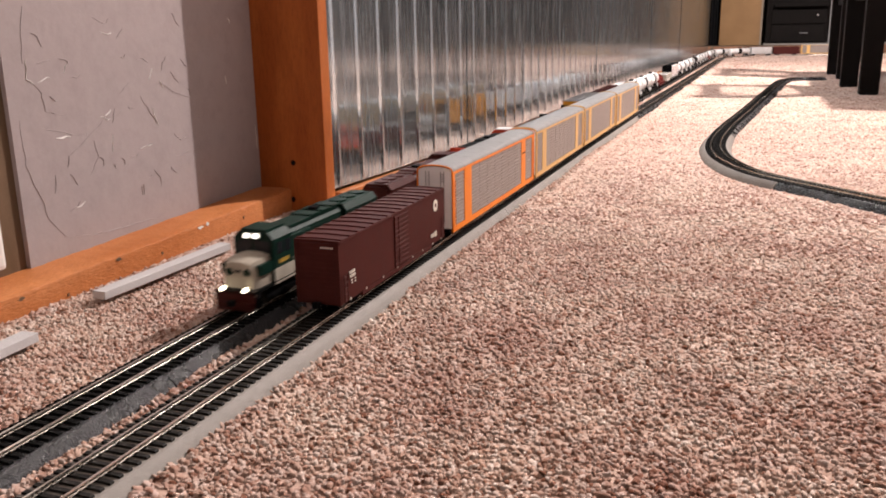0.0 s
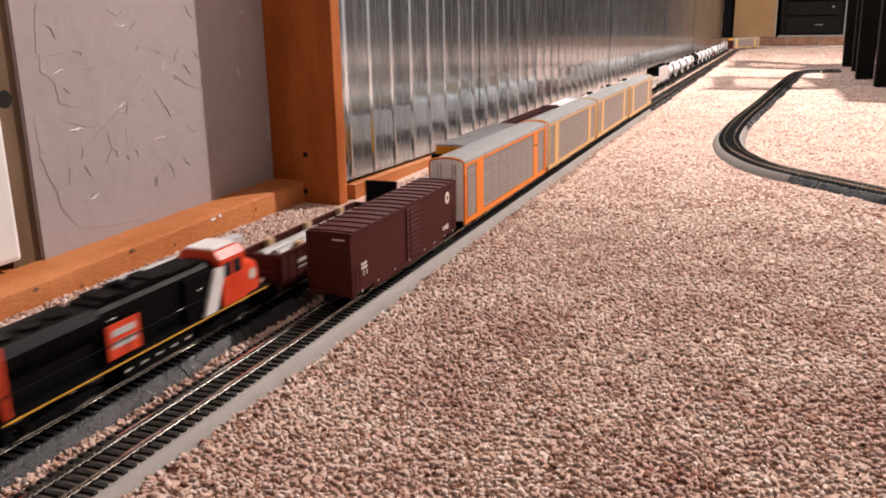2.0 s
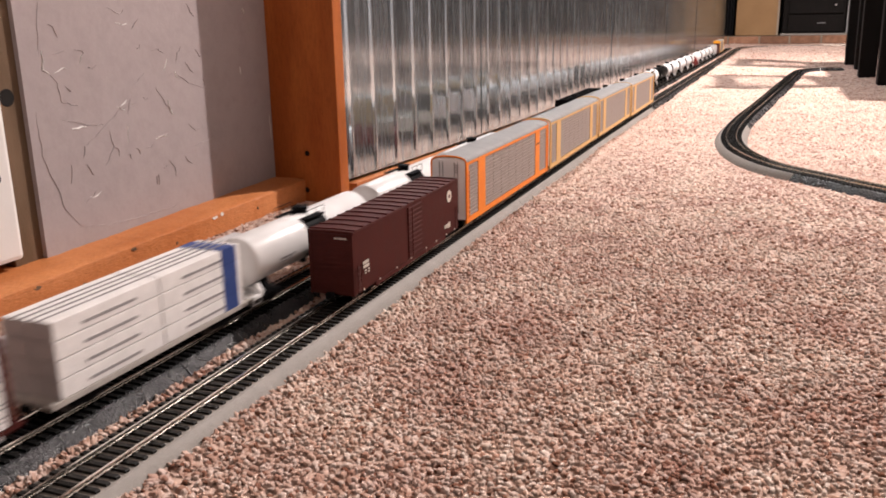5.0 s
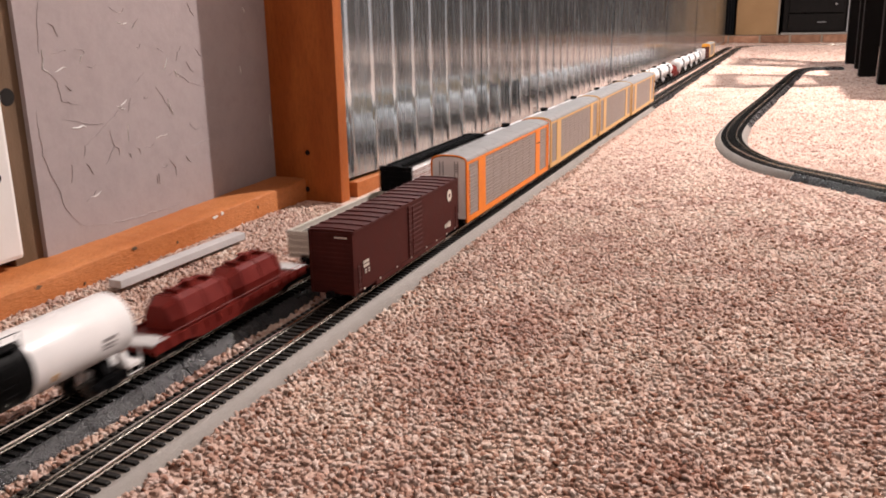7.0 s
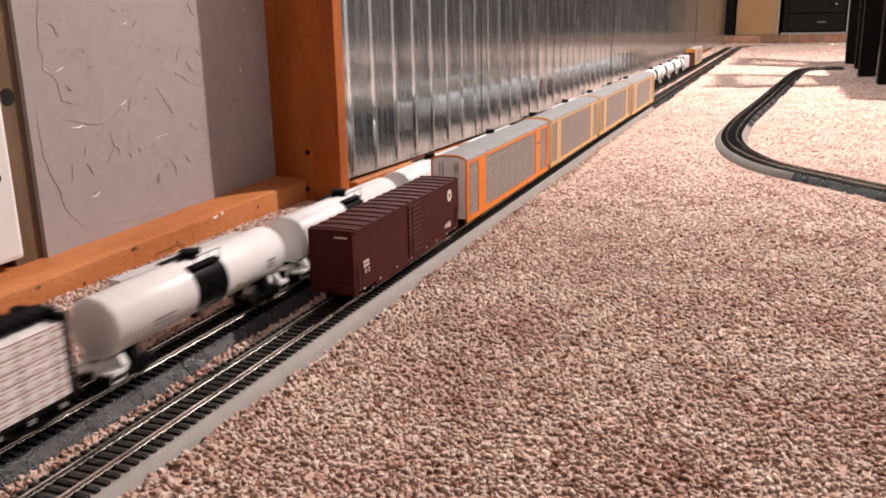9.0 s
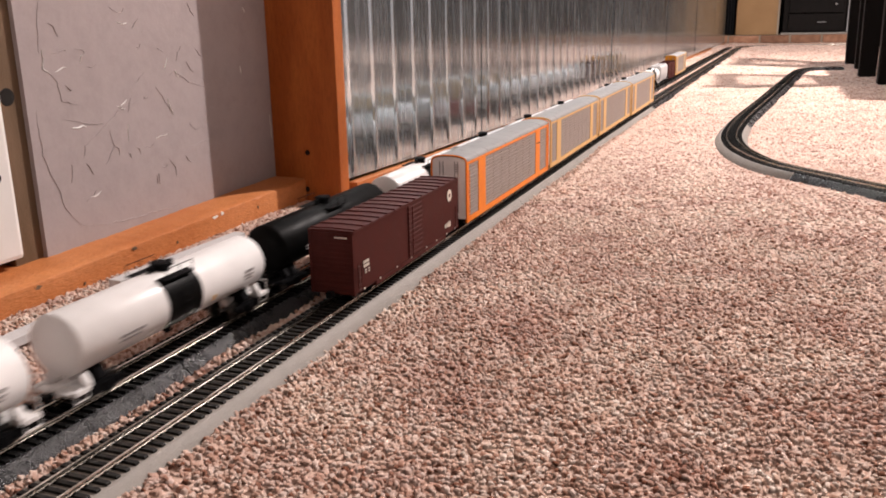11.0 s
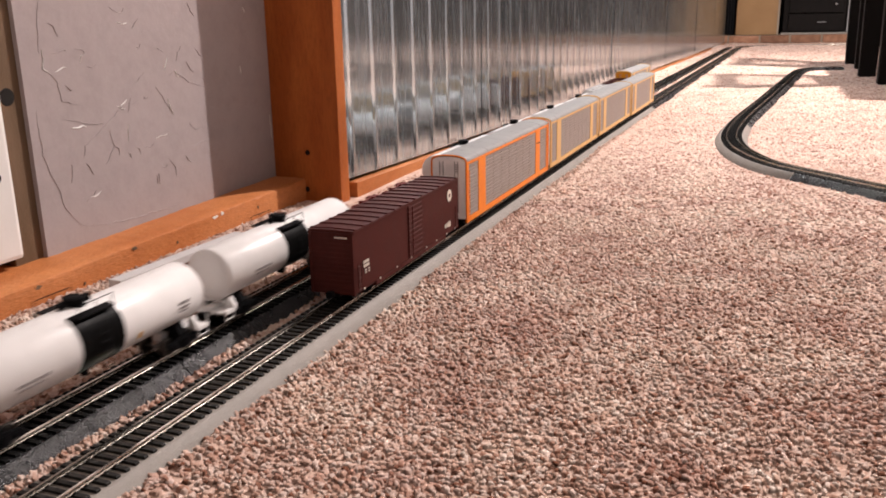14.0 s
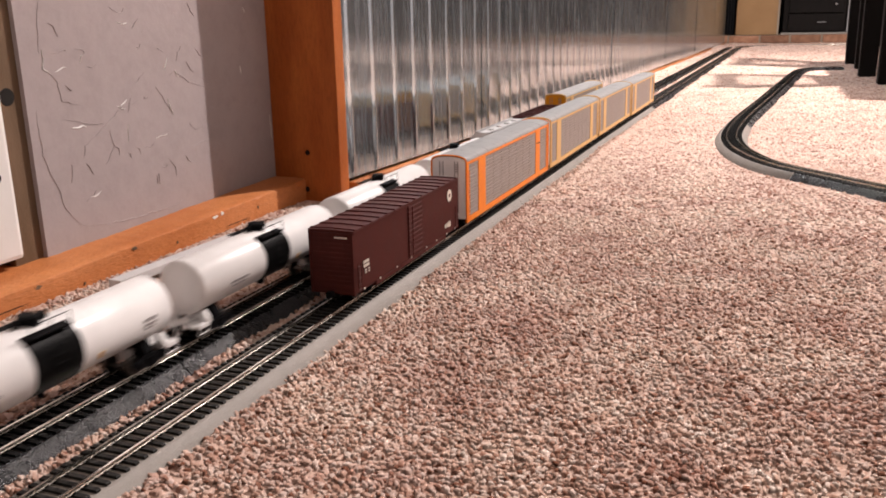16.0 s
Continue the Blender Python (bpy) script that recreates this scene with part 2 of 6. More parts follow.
M = dict(
    carpet=carpet_material(), pile=carpet_base_material(), sheet=metal_sheet_material(),
    plaster=varied("grey_plaster", (0.335, 0.288, 0.285), (0.37, 0.32, 0.316), 0.7, 0, 5, 110, 0.22, 0.0012, speck=0.07),
    wood=varied("orange_stained_wood", (0.41, 0.132, 0.036), (0.52, 0.200, 0.070), 0.55, 0, 7, 200, 0.6, 0.0012, (3, 1, 3), speck=0.16),
    post_wood=varied("orange_stained_post", (0.34, 0.088, 0.016), (0.44, 0.130, 0.028), 0.5, 0, 9, 200, 0.4, 0.001, (5, 5, 1), speck=0.25),
    brown_wood=varied("dark_brown_board", (0.12, 0.075, 0.042), (0.16, 0.10, 0.06), 0.6, 0, 12, 200, 0.3, 0.001, (6, 6, 1)),
    white_trim=varied("white_painted_trim", (0.74, 0.72, 0.69), (0.8, 0.78, 0.76), 0.4, 0, 8, 200, 0.15, 0.0008),
    wall=varied("slate_wall_paint", (0.31, 0.318, 0.335), (0.34, 0.348, 0.365), 0.8, 0, 2, 90, 0.2, 0.002),
    panel=varied("dark_reflected_wall", (0.07, 0.062, 0.056), (0.10, 0.09, 0.082), 0.7, 0, 3, 90, 0.2, 0.002),
    ceiling=varied("dim_ceiling_paint", (0.17, 0.165, 0.16), (0.20, 0.195, 0.19), 0.9, 0, 3, 60, 0.3, 0.003),
    grey_bed=varied("light_grey_roadbed", (0.225, 0.205, 0.182), (0.265, 0.243, 0.218), 0.55, 0, 50, 1500, 0.35, 0.0006),
    black_bed=varied("black_roadbed", (0.012, 0.0125, 0.014), (0.020, 0.0205, 0.023), 0.28, 0, 60, 900, 0.9, 0.0012, spec=0.45),
    tie=varied("black_tie", (0.012, 0.011, 0.010), (0.022, 0.019, 0.017), 0.6, 0, 150, 1500, 0.3, 0.0003, per_object=0.3, spec=0.12),
    black_tie=varied("deep_black_tie", (0.004, 0.004, 0.004), (0.008, 0.0075, 0.007), 0.6, 0, 150, 1500, 0.3, 0.0003, per_object=0.3, spec=0.04),
    rail=varied("nickel_rail", (0.78, 0.74, 0.67), (0.86, 0.82, 0.76), 0.20, 1.0, 40, 900, 0.08, 0.0002),
    grey_plank=varied("weathered_grey_strip", (0.50, 0.49, 0.49), (0.56, 0.55, 0.55), 0.6, 0, 25, 500, 0.3, 0.0006),
    brick=varied("far_brick", (0.20, 0.10, 0.06), (0.30, 0.16, 0.10), 0.85, 0, 30, 250, 0.6, 0.003, per_object=0.3),
    mortar=varied("pale_mortar", (0.22, 0.18, 0.14), (0.27, 0.22, 0.17), 0.9, 0, 30, 250, 0.5, 0.002),
    cardboard=varied("tan_cardboard", (0.23, 0.135, 0.062), (0.27, 0.162, 0.078), 0.8, 0, 6, 200, 0.15, 0.001),
    espresso=varied("espresso_wood", (0.005, 0.004, 0.0035), (0.008, 0.006, 0.0055), 0.7, 0, 9, 120, 0.2, 0.0008, (5, 5, 1), spec=0.1),
    drape=varied("black_curtain", (0.012, 0.012, 0.014), (0.02, 0.02, 0.022), 0.9, 0, 30, 400, 0.4, 0.001),
    chrome=varied("brushed_steel", (0.7, 0.7, 0.7), (0.78, 0.78, 0.78), 0.25, 1.0, 60, 900, 0.05, 0.0002),
    # near-black colour of solid plugs, painting the shade inside small holes
    hole=varied("hole_shade", (0.01, 0.008, 0.007), (0.014, 0.011, 0.009), 0.9),
    plastic_black=varied("black_plastic", (0.005, 0.005, 0.0055), (0.008, 0.008, 0.009), 0.55, 0, 200, 2500, 0.2, 0.0002, spec=0.03),
    wheel=varied("blackened_wheel", (0.06, 0.055, 0.05), (0.11, 0.10, 0.09), 0.35, 0.9, 300, 2500, 0.1, 0.0002),
    box_brown=varied("mineral_brown_paint", (0.056, 0.0125, 0.0105), (0.070, 0.0165, 0.0135), 0.55, 0, 90, 2500, 0.12, 0.0002, spec=0.1),
    tuscan=varied("tuscan_red_paint", (0.046, 0.0070, 0.0052), (0.058, 0.009, 0.0066), 0.5, 0, 90, 2500, 0.1, 0.0002, spec=0.14),
    green=varied("dark_green_paint", (0.0022, 0.017, 0.0110), (0.0032, 0.023, 0.0150), 0.5, 0, 90, 2500, 0.1, 0.0002, spec=0.14),
    loco_black=varied("gloss_black_paint", (0.004, 0.004, 0.004), (0.006, 0.006, 0.006), 0.42, 0, 90, 2500, 0.1, 0.0002, spec=0.03),
    loco_red=varied("signal_red_paint", (0.62, 0.055, 0.02), (0.70, 0.08, 0.03), 0.35, 0, 90, 2500, 0.1, 0.0002),
    cream=varied("aged_white_paint", (0.62, 0.58, 0.50), (0.70, 0.66, 0.58), 0.4, 0, 90, 2500, 0.1, 0.0002),
    white=varied("white_paint", (0.70, 0.69, 0.68), (0.75, 0.74, 0.73), 0.32, 0, 60, 2500, 0.08, 0.0002),
    door_white=varied("bright_white_paint", (0.84, 0.83, 0.83), (0.88, 0.87, 0.87), 0.4, 0, 60, 2500, 0.08, 0.0002),
    gold=varied("gold_stripe_paint", (0.60, 0.32, 0.04), (0.68, 0.38, 0.06), 0.4),
    dim_gold=varied("dull_gold_stripe", (0.22, 0.105, 0.018), (0.27, 0.13, 0.025), 0.5, spec=0.14),
    ochre=varied("yellow_lettering", (0.50, 0.30, 0.05), (0.58, 0.36, 0.07), 0.45),
    yellow=varied("boxcar_yellow_paint", (0.74, 0.30, 0.012), (0.80, 0.34, 0.018), 0.4, 0, 80, 2500, 0.12, 0.0002),
    silver=varied("silver_roof_paint", (0.27, 0.267, 0.265), (0.32, 0.317, 0.314), 0.40, 0, 80, 2500, 0.15, 0.0002, spec=0.12),
    orange=varied("orange_rack_paint", (0.80, 0.20, 0.012), (0.86, 0.25, 0.02), 0.4, 0, 80, 2500, 0.1, 0.0002),
    rack_yellow=varied("tan_yellow_rack_paint", (0.62, 0.37, 0.13), (0.68, 0.42, 0.16), 0.42, 0, 80, 2500, 0.1, 0.0002),
    screen=varied("grey_perforated_screen", (0.25, 0.205, 0.18), (0.30, 0.25, 0.225), 0.55, 0, 120, 2200, 0.5, 0.0004),
    pale_grey=varied("pale_grey_paint", (0.46, 0.45, 0.445), (0.53, 0.52, 0.515), 0.45, 0, 80, 2500, 0.1, 0.0002),
    gondola_grey=varied("beige_grey_paint", (0.55, 0.51, 0.45), (0.62, 0.58, 0.51), 0.5, 0, 90, 2500, 0.15, 0.0002),
    coil_red=varied("coil_cover_red", (0.125, 0.0135, 0.0105), (0.16, 0.019, 0.014), 0.40, 0, 90, 2500, 0.1, 0.0002, spec=0.12),
    wrap=varied("white_lumber_wrap", (0.74, 0.72, 0.70), (0.82, 0.80, 0.78), 0.45, 0, 120, 900, 0.4, 0.0006),
    wrap_print=varied("grey_wrap_print", (0.26, 0.25, 0.25), (0.34, 0.32, 0.32), 0.5),
    wrap_red=varied("faded_red_wrap_print", (0.42, 0.24, 0.21), (0.50, 0.31, 0.28), 0.5),
    blue=varied("blue_wrap", (0.03, 0.055, 0.18), (0.04, 0.07, 0.22), 0.45),
    pipe=varied("grey_plastic_pipe", (0.34, 0.335, 0.325), (0.40, 0.39, 0.38), 0.25, 0, 60, 900, 0.08, 0.0002),
    strap=varied("pale_strap", (0.55, 0.53, 0.50), (0.62, 0.60, 0.57), 0.6),
    deck=varied("grey_wood_deck", (0.36, 0.33, 0.30), (0.45, 0.42, 0.38), 0.75, 0, 120, 900, 0.4, 0.0004),
    block=varied("bare_wood_block", (0.50, 0.33, 0.19), (0.58, 0.40, 0.24), 0.7, 0, 120, 900, 0.3, 0.0004),
    glass=varied("dark_cab_glass", (0.015, 0.017, 0.02), (0.02, 0.022, 0.025), 0.08),
    dirty_white=varied("dirty_white_paint", (0.36, 0.32, 0.26), (0.46, 0.42, 0.35), 0.55, 0, 90, 2500, 0.1, 0.0002, spec=0.14),
    lamp=glow("lit_headlight", (1.0, 0.86, 0.62), 8.0),
    board_lamp=glow("lit_number_board", (1.0, 0.93, 0.82), 3.0),
    chip=varied("exposed_white_filler", (0.72, 0.70, 0.68), (0.8, 0.78, 0.76), 0.85, 0, 60, 500, 0.4, 0.001),
)

# ---------------------------------------------------------------- building helpers


def part(name, bm, material, parent=None, label="", smooth=False):
    me = bpy.data.meshes.new(name)
    bmesh.ops.recalc_face_normals(bm, faces=bm.faces)
    bm.to_mesh(me)
    bm.free()
    me.materials.append(material)
    if smooth:
        me.shade_smooth()
        me.set_sharp_from_angle(angle=radians(38))
    ob = new(name, me)
    if parent:
        ob.parent = parent
    if label:
        tagged(ob, label)
    return ob


def shared(name, me, parent, m):
    ob = new(name, me)
    ob.parent = parent
    ob.matrix_basis = m
    return ob


def box(bm, x0, x1, y0, y1, z0, z1, bevel=0.0):
    r = bmesh.ops.create_cube(bm, size=1.0, matrix=Matrix.LocRotScale(((x0 + x1) / 2, (y0 + y1) / 2, (z0 + z1) / 2), None, (abs(x1 - x0), abs(y1 - y0), abs(z1 - z0))))
    if bevel:
        es = list({e for v in r["verts"] for e in v.link_edges})
        bmesh.ops.bevel(bm, geom=es, offset=bevel, segments=2, affect="EDGES", profile=0.6)
    return bm


def prism(bm, profile, a, b, axis="y"):
    """A closed outline pushed along an axis from a to b. y: outline in x, z; x: outline in y, z."""
    def at(p, s):
        return (p[0], s, p[1]) if axis == "y" else (s, p[0], p[1])
    r0 = [bm.verts.new(at(p, a)) for p in profile]
    r1 = [bm.verts.new(at(p, b)) for p in profile]
    n = len(profile)
    for i in range(n):
        bm.faces.new((r0[i], r0[(i + 1) % n], r1[(i + 1) % n], r1[i]))
    bm.faces.new(r0[::-1])
    bm.faces.new(r1)
    return bm


def rod(bm, p, q, r, seg=8):
    p, q = Vector(p), Vector(q)
    m = Matrix.Translation((p + q) / 2) @ (q - p).to_track_quat("Z", "Y").to_matrix().to_4x4()
    bmesh.ops.create_cone(bm, cap_ends=True, segments=seg, radius1=r, radius2=r, depth=(q - p).length, matrix=m)
    return bm


def turned(bm, rings, seg=28, axis="y", centre=(0, 0, 0)):
    """A lathe shape: rings of (place along the axis, radius)."""
    cx, cy, cz = centre
    loops = []
    for s, r in rings:
        loop = []
        for i in range(seg):
            a = 2 * math.pi * i / seg
            u, w = r * math.cos(a), r * math.sin(a)
            loop.append(bm.verts.new({"y": (cx + u, cy + s, cz + w), "z": (cx + u, cy + w, cz + s), "x": (cx + s, cy + u, cz + w)}[axis]))
        loops.append(loop)
    for l0, l1 in zip(loops, loops[1:]):
        for i in range(seg):
            bm.faces.new((l0[i], l0[(i + 1) % seg], l1[(i + 1) % seg], l1[i]))
    bm.faces.new(loops[0])
    bm.faces.new(loops[-1])
    return bm


def B():
    return bmesh.new()


def rib_outline(a0, a1, n, face, rib, duty=0.5):
    """Outline of a plate with n raised ribs between a0 and a1: (along, out) pairs."""
    p = (a1 - a0) / n
    out = []
    for k in range(n):
        s = a0 + p * k
        out += [(s + p * (0.5 - duty / 2) - p * 0.08, face), (s + p * (0.5 - duty / 2), face + rib), (s + p * (0.5 + duty / 2), face + rib), (s + p * (0.5 + duty / 2) + p * 0.08, face)]
    return [(a0, face)] + out + [(a1, face)]


def thing(name, label, category, group="", kind=""):
    return tagged(new(name), label, category, group, kind)


# ---------------------------------------------------------------- room
WX = -0.288  # plaster face


def dip(y):
    """The floor falls away gently towards the far end of the room."""
    return -0.0057 * max(0.0, y - 1.6)



def metal_x(y):
    return -0.2 + 0.072 * (y - 1.03) / 5.20


def wall_box(name, x0, x1, y0, y1, z0, z1, mat, label, cat="wall"):
    return tagged(part(name, box(B(), x0, x1, y0, y1, z0, z1), mat), label, cat, kind="structure")


wall_box("ceiling", -0.6, 4.6, -6.6, 8.6, 2.70, 2.78, M["ceiling"], "plain dim painted ceiling over the room", "ceiling")
wall_box("wall_east", 4.5, 4.6, -6.6, 8.6, -0.10, 2.70, M["wall"], "plain slate painted wall closing the room")
# south and north walls are made dark so the metal sheets reflect less light
wall_box("wall_south", -0.6, 4.5, -6.6, -6.5, -0.05, 2.70, M["panel"], "unseen plain wall behind the carpet, darkened to dim reflections")
wall_box("wall_north", -0.6, 4.5, 8.3, 8.4, -0.10, 2.70, M["panel"], "plain wall at the end of the room, darkened to dim reflections")
plaster = wall_box("wall_west", -0.6, WX, 0.616, 1.028, -0.02, 2.70, M["plaster"], "grey-mauve painted plaster wall with cracked, chipped paint")
wall_box("wall_west_near", -0.6, -0.31, -6.5, 0.40, -0.05, 2.70, M["plaster"], "grey painted plaster wall beside the tracks")
wall_box("wall_backing", -0.6, -0.235, 1.0285, 8.3, -0.10, 2.70, M["brown_wood"], "rough backing behind the metal sheets")

# bottom plate of the stud wall
for k, (y0, y1) in enumerate(((-1.2, 0.99), )):
    bm = prism(B(), [(-0.33, -0.012), (-0.245, -0.012), (-0.2445, 0.0222), (-0.2452, 0.0240), (-0.2475, 0.0252), (-0.2600, 0.0262), (-0.33, 0.0266)], y0, y1)
    bmesh.ops.subdivide_edges(bm, edges=[e for e in bm.edges if abs(e.verts[0].co.y - e.verts[1].co.y) > 0.5], cuts=420)
    for v in bm.verts:
        if v.co.z > 0:
            v.co.z -= 0.0054 * min(max((0.95 - v.co.y) / 0.33, -0.2), 1.3)
        v.co.x += (0.0012 * noise.noise((v.co.y * 22, v.co.z * 60, 1)) + 0.0007 * noise.noise((v.co.y * 120, v.co.z * 90, 4))) * (v.co.x > -0.3)
        v.co.z += (0.0011 * noise.noise((v.co.y * 30, 5, v.co.x * 40)) + 0.0007 * noise.noise((v.co.y * 140, 7, v.co.x * 60))) * (v.co.z > 0)
    tagged(part("baseboard", bm, M["wood"], smooth=True), "orange-stained rough wooden bottom plate along the plaster wall", "baseboard", kind="structure")
bm = B()
n = 120
pts = [(1.0285 + 6.40 * i / n) for i in range(n + 1)]
rows = []
for y in pts:
    x = metal_x(y) + 0.007
    low = 0.011 * min((y - 1.0) / 0.6, 1)
    rows.append([bm.verts.new(c) for c in ((x - 0.06, y, dip(y) - 0.012), (x, y, dip(y) - 0.012), (x + 0.001 * noise.noise((y * 20, 0, 0)), y, dip(y) + 0.0165 - low), (x - 0.06, y, dip(y) + 0.0175 - low))])
for a, b in zip(rows, rows[1:]):
    for i in range(4):
        bm.faces.new((a[i], a[(i + 1) % 4], b[(i + 1) % 4], b[i]))
bm.faces.new(rows[0])
bm.faces.new(rows[-1])
tagged(part("baseboard", bm, M["wood"]), "orange-stained wooden plate below the corrugated metal sheets", "baseboard", kind="structure")

CHIPS = [(0.800, 0.0215, 0.0055, M["chip"]), (0.812, 0.0222, 0.003, M["chip"]), (0.560, 0.021, 0.004, M["brown_wood"]), (0.520, 0.0120, 0.0018, M["brown_wood"]), (0.450, 0.0205, 0.005, M["brown_wood"]), (0.675, 0.0215, 0.004, M["brown_wood"]), (0.735, 0.0110, 0.0016, M["brown_wood"]), (0.610, 0.0085, 0.0014, M["brown_wood"]), (0.880, 0.0140, 0.0016, M["brown_wood"])]
# bare spots where the stain has flaked off the bottom plate
rg = random.Random(8)
for y, z, w, mat in CHIPS:
    z -= 0.0054 * min(max((0.95 - y) / 0.33, -0.2), 1.3)
    bm = B()
    ring = [(y + w * rg.uniform(0.6, 1.3) * math.cos(a), z + 0.0018 * rg.uniform(0.5, 1.2) * math.sin(a)) for a in np.linspace(0, 5.6, 9)]
    prism(bm, ring, -0.2475, -0.2441, "x")
    part("wood_chip", bm, mat, bpy.data.objects["baseboard"])

# stud between plaster and metal
post = thing("wall_post", "orange-stained upright wooden stud with dark nail holes", "post", kind="structure")
part("stud", box(B(), WX, -0.1955, 0.99, 1.012, -0.012, 2.70, 0.0012), M["post_wood"], post)
for x, z in ((-0.240, 0.0585), (-0.243, 0.0125), (-0.225, 0.31)):
    bm = turned(B(), [(-0.0004, 0.0034), (-0.0004, 0.0026), (0.0012, 0.0022)], 14, "y", (x, 0.99, z))
    part("nail_hole", bm, M["hole"], post)


def crack(name, pts, width, proud, mat, label=""):
    """A jagged raised paint edge on the plaster face, points in y and z."""
    bm = B()
    rg = random.Random(len(pts) + int(pts[0][0] * 1000))
    fine = []
    for (ya, za), (yb, zb) in zip(pts, pts[1:]):
        n = max(2, int(math.dist((ya, za), (yb, zb)) / 0.004))
        fine += [(ya + (yb - ya) * i / n + rg.uniform(-0.0009, 0.0009), za + (zb - za) * i / n + rg.uniform(-0.0009, 0.0009)) for i in range(n)]
    fine.append(pts[-1])
    rows = []
    for i, (y, z) in enumerate(fine):
        e = math.sin(math.pi * (i + 0.5) / len(fine)) ** 0.5
        w = width * e * rg.uniform(0.5, 1.2)
        a, b = fine[max(i - 1, 0)], fine[min(i + 1, len(fine) - 1)]
        d = Vector((b[0] - a[0], b[1] - a[1])).normalized()
        rows.append([bm.verts.new(c) for c in ((WX - 0.0004, y - d.y * w, z + d.x * w), (WX + proud * e, y, z), (WX - 0.0004, y + d.y * w * 0.3, z - d.x * w * 0.3))])
    for r0, r1 in zip(rows, rows[1:]):
        for k in range(2):
            bm.faces.new((r0[k], r0[k + 1], r1[k + 1], r1[k]))
    return part(name, bm, mat, plaster, label)


for pts in ([(0.644, 0.239), (0.638, 0.212), (0.637, 0.193)], [(0.646, 0.176), (0.653, 0.168), (0.654, 0.152), (0.678, 0.147)], [(0.625, 0.147), (0.626, 0.106), (0.638, 0.077), (0.642, 0.061), (0.659, 0.039)],
            [(0.651, 0.137), (0.678, 0.130), (0.706, 0.126)], [(0.659, 0.039), (0.694, 0.033), (0.742, 0.031), (0.786, 0.030), (0.810, 0.034)], [(0.778, 0.191), (0.788, 0.192), (0.797, 0.188)],
            [(0.798, 0.164), (0.812, 0.167), (0.833, 0.155), (0.864, 0.148)], [(0.780, 0.155), (0.790, 0.141), (0.801, 0.126)], [(0.678, 0.111), (0.690, 0.117), (0.723, 0.137), (0.752, 0.144)], [(0.828, 0.088), (0.855, 0.091), (0.875, 0.097)],
            [(0.770, 0.104), (0.793, 0.107)], [(0.789, 0.080), (0.797, 0.070), (0.798, 0.061)], [(0.724, 0.231), (0.742, 0.226), (0.746, 0.231)], [(0.700, 0.09), (0.712, 0.105), (0.709, 0.120)], [(0.75, 0.160), (0.765, 0.170)], [(0.828, 0.112), (0.838, 0.104), (0.852, 0.108)]):
    crack("paint_crack", pts, 0.0010, 0.0005, M["plaster"])
for pts in ([(0.640, 0.197), (0.639, 0.181), (0.646, 0.176)], [(0.812, 0.168), (0.817, 0.162)], [(0.796, 0.141), (0.800, 0.132), (0.803, 0.125)], [(0.929, 0.167), (0.931, 0.158)], [(0.944, 0.232), (0.947, 0.226)], [(0.985, 0.105), (0.987, 0.075)], [(0.790, 0.106), (0.772, 0.104)], [(0.728, 0.141), (0.736, 0.146)], [(0.663, 0.128), (0.68, 0.127)]):
    crack("paint_chip", pts, 0.0019, 0.0008, M["chip"], "chipped white filler")

rg = random.Random(21)
for k in range(34):
    y, z, a = rg.uniform(0.645, 0.87), rg.uniform(0.045, 0.245), rg.choice((0.4, -0.5, 1.2, 2.4)) + rg.uniform(-0.4, 0.4)
    n = rg.uniform(0.006, 0.018)
    mid = (y + 0.5 * n * math.cos(a) + rg.uniform(-0.002, 0.002), z + 0.5 * n * math.sin(a) + rg.uniform(-0.003, 0.003))
    chip = k % 5 == 0
    crack("paint_chip" if chip else "paint_crack", [(y, z), mid, (y + n * math.cos(a), z + n * math.sin(a))], 0.0012 if chip else 0.0009, 0.0006, M["chip"] if chip else M["plaster"], "chipped white filler" if chip else "")

# corrugated metal sheets
metal = thing("wall_metal", "galvanised corrugated steel sheets standing along the wall", "wall", kind="structure")
PITCH = 0.0670
edges = [1.0125, 1.540, 2.14, 2.75, 3.36, 3.97, 4.58, 5.19, 5.80, 6.41, 7.02, 7.45]
for k, (y0, y1) in enumerate(zip(edges, edges[1:])):
    bm = B()
    y1 += 0.012
    lift = 0.0012 * (k % 2) + 0.0005
    cols = []
    crests = [1.04 + PITCH * j for j in range(-1, 98)]
    ys = sorted({y0, y1} | {c + d for c in crests for d in (-0.028, -0.018, -0.0075, -0.006, -0.0045, -0.003, -0.0015, 0, 0.0015, 0.003, 0.0045, 0.006, 0.0075, 0.018, 0.028) if y0 < c + d < y1})
    for y in ys:
        d = (y - 1.04 + PITCH / 2) % PITCH - PITCH / 2
        out = 0.0014 * (1 - 0.6 * min(max((y - 1.5) / 0.7, 0), 1)) * max(0, 1 - (d / 0.0068) ** 2) ** 2 + 0.00012 * math.cos(2 * math.pi * d / PITCH)
        x = metal_x(y) - 0.004 + out + lift + 0.0015 * noise.noise((y * 2, k, 0))
        base = dip(y) + 0.0215 - 0.011 * min((y - 1.0) / 0.6, 1) + 0.004 * noise.noise((y * 2.2, 3, 0)) + 0.001 * (k % 3)
        cols.append([bm.verts.new((x + dx, y, z)) for dx, z in ((0, base), (0, 0.3), (0, 0.8), (0, 1.4), (-0.0007, 1.4), (-0.0007, base))])
    for a, b in zip(cols, cols[1:]):
        for i in range(5):
            bm.faces.new((a[i], a[i + 1], b[i + 1], b[i]))
    part("metal_sheet", bm, M["sheet"], metal, smooth=True)
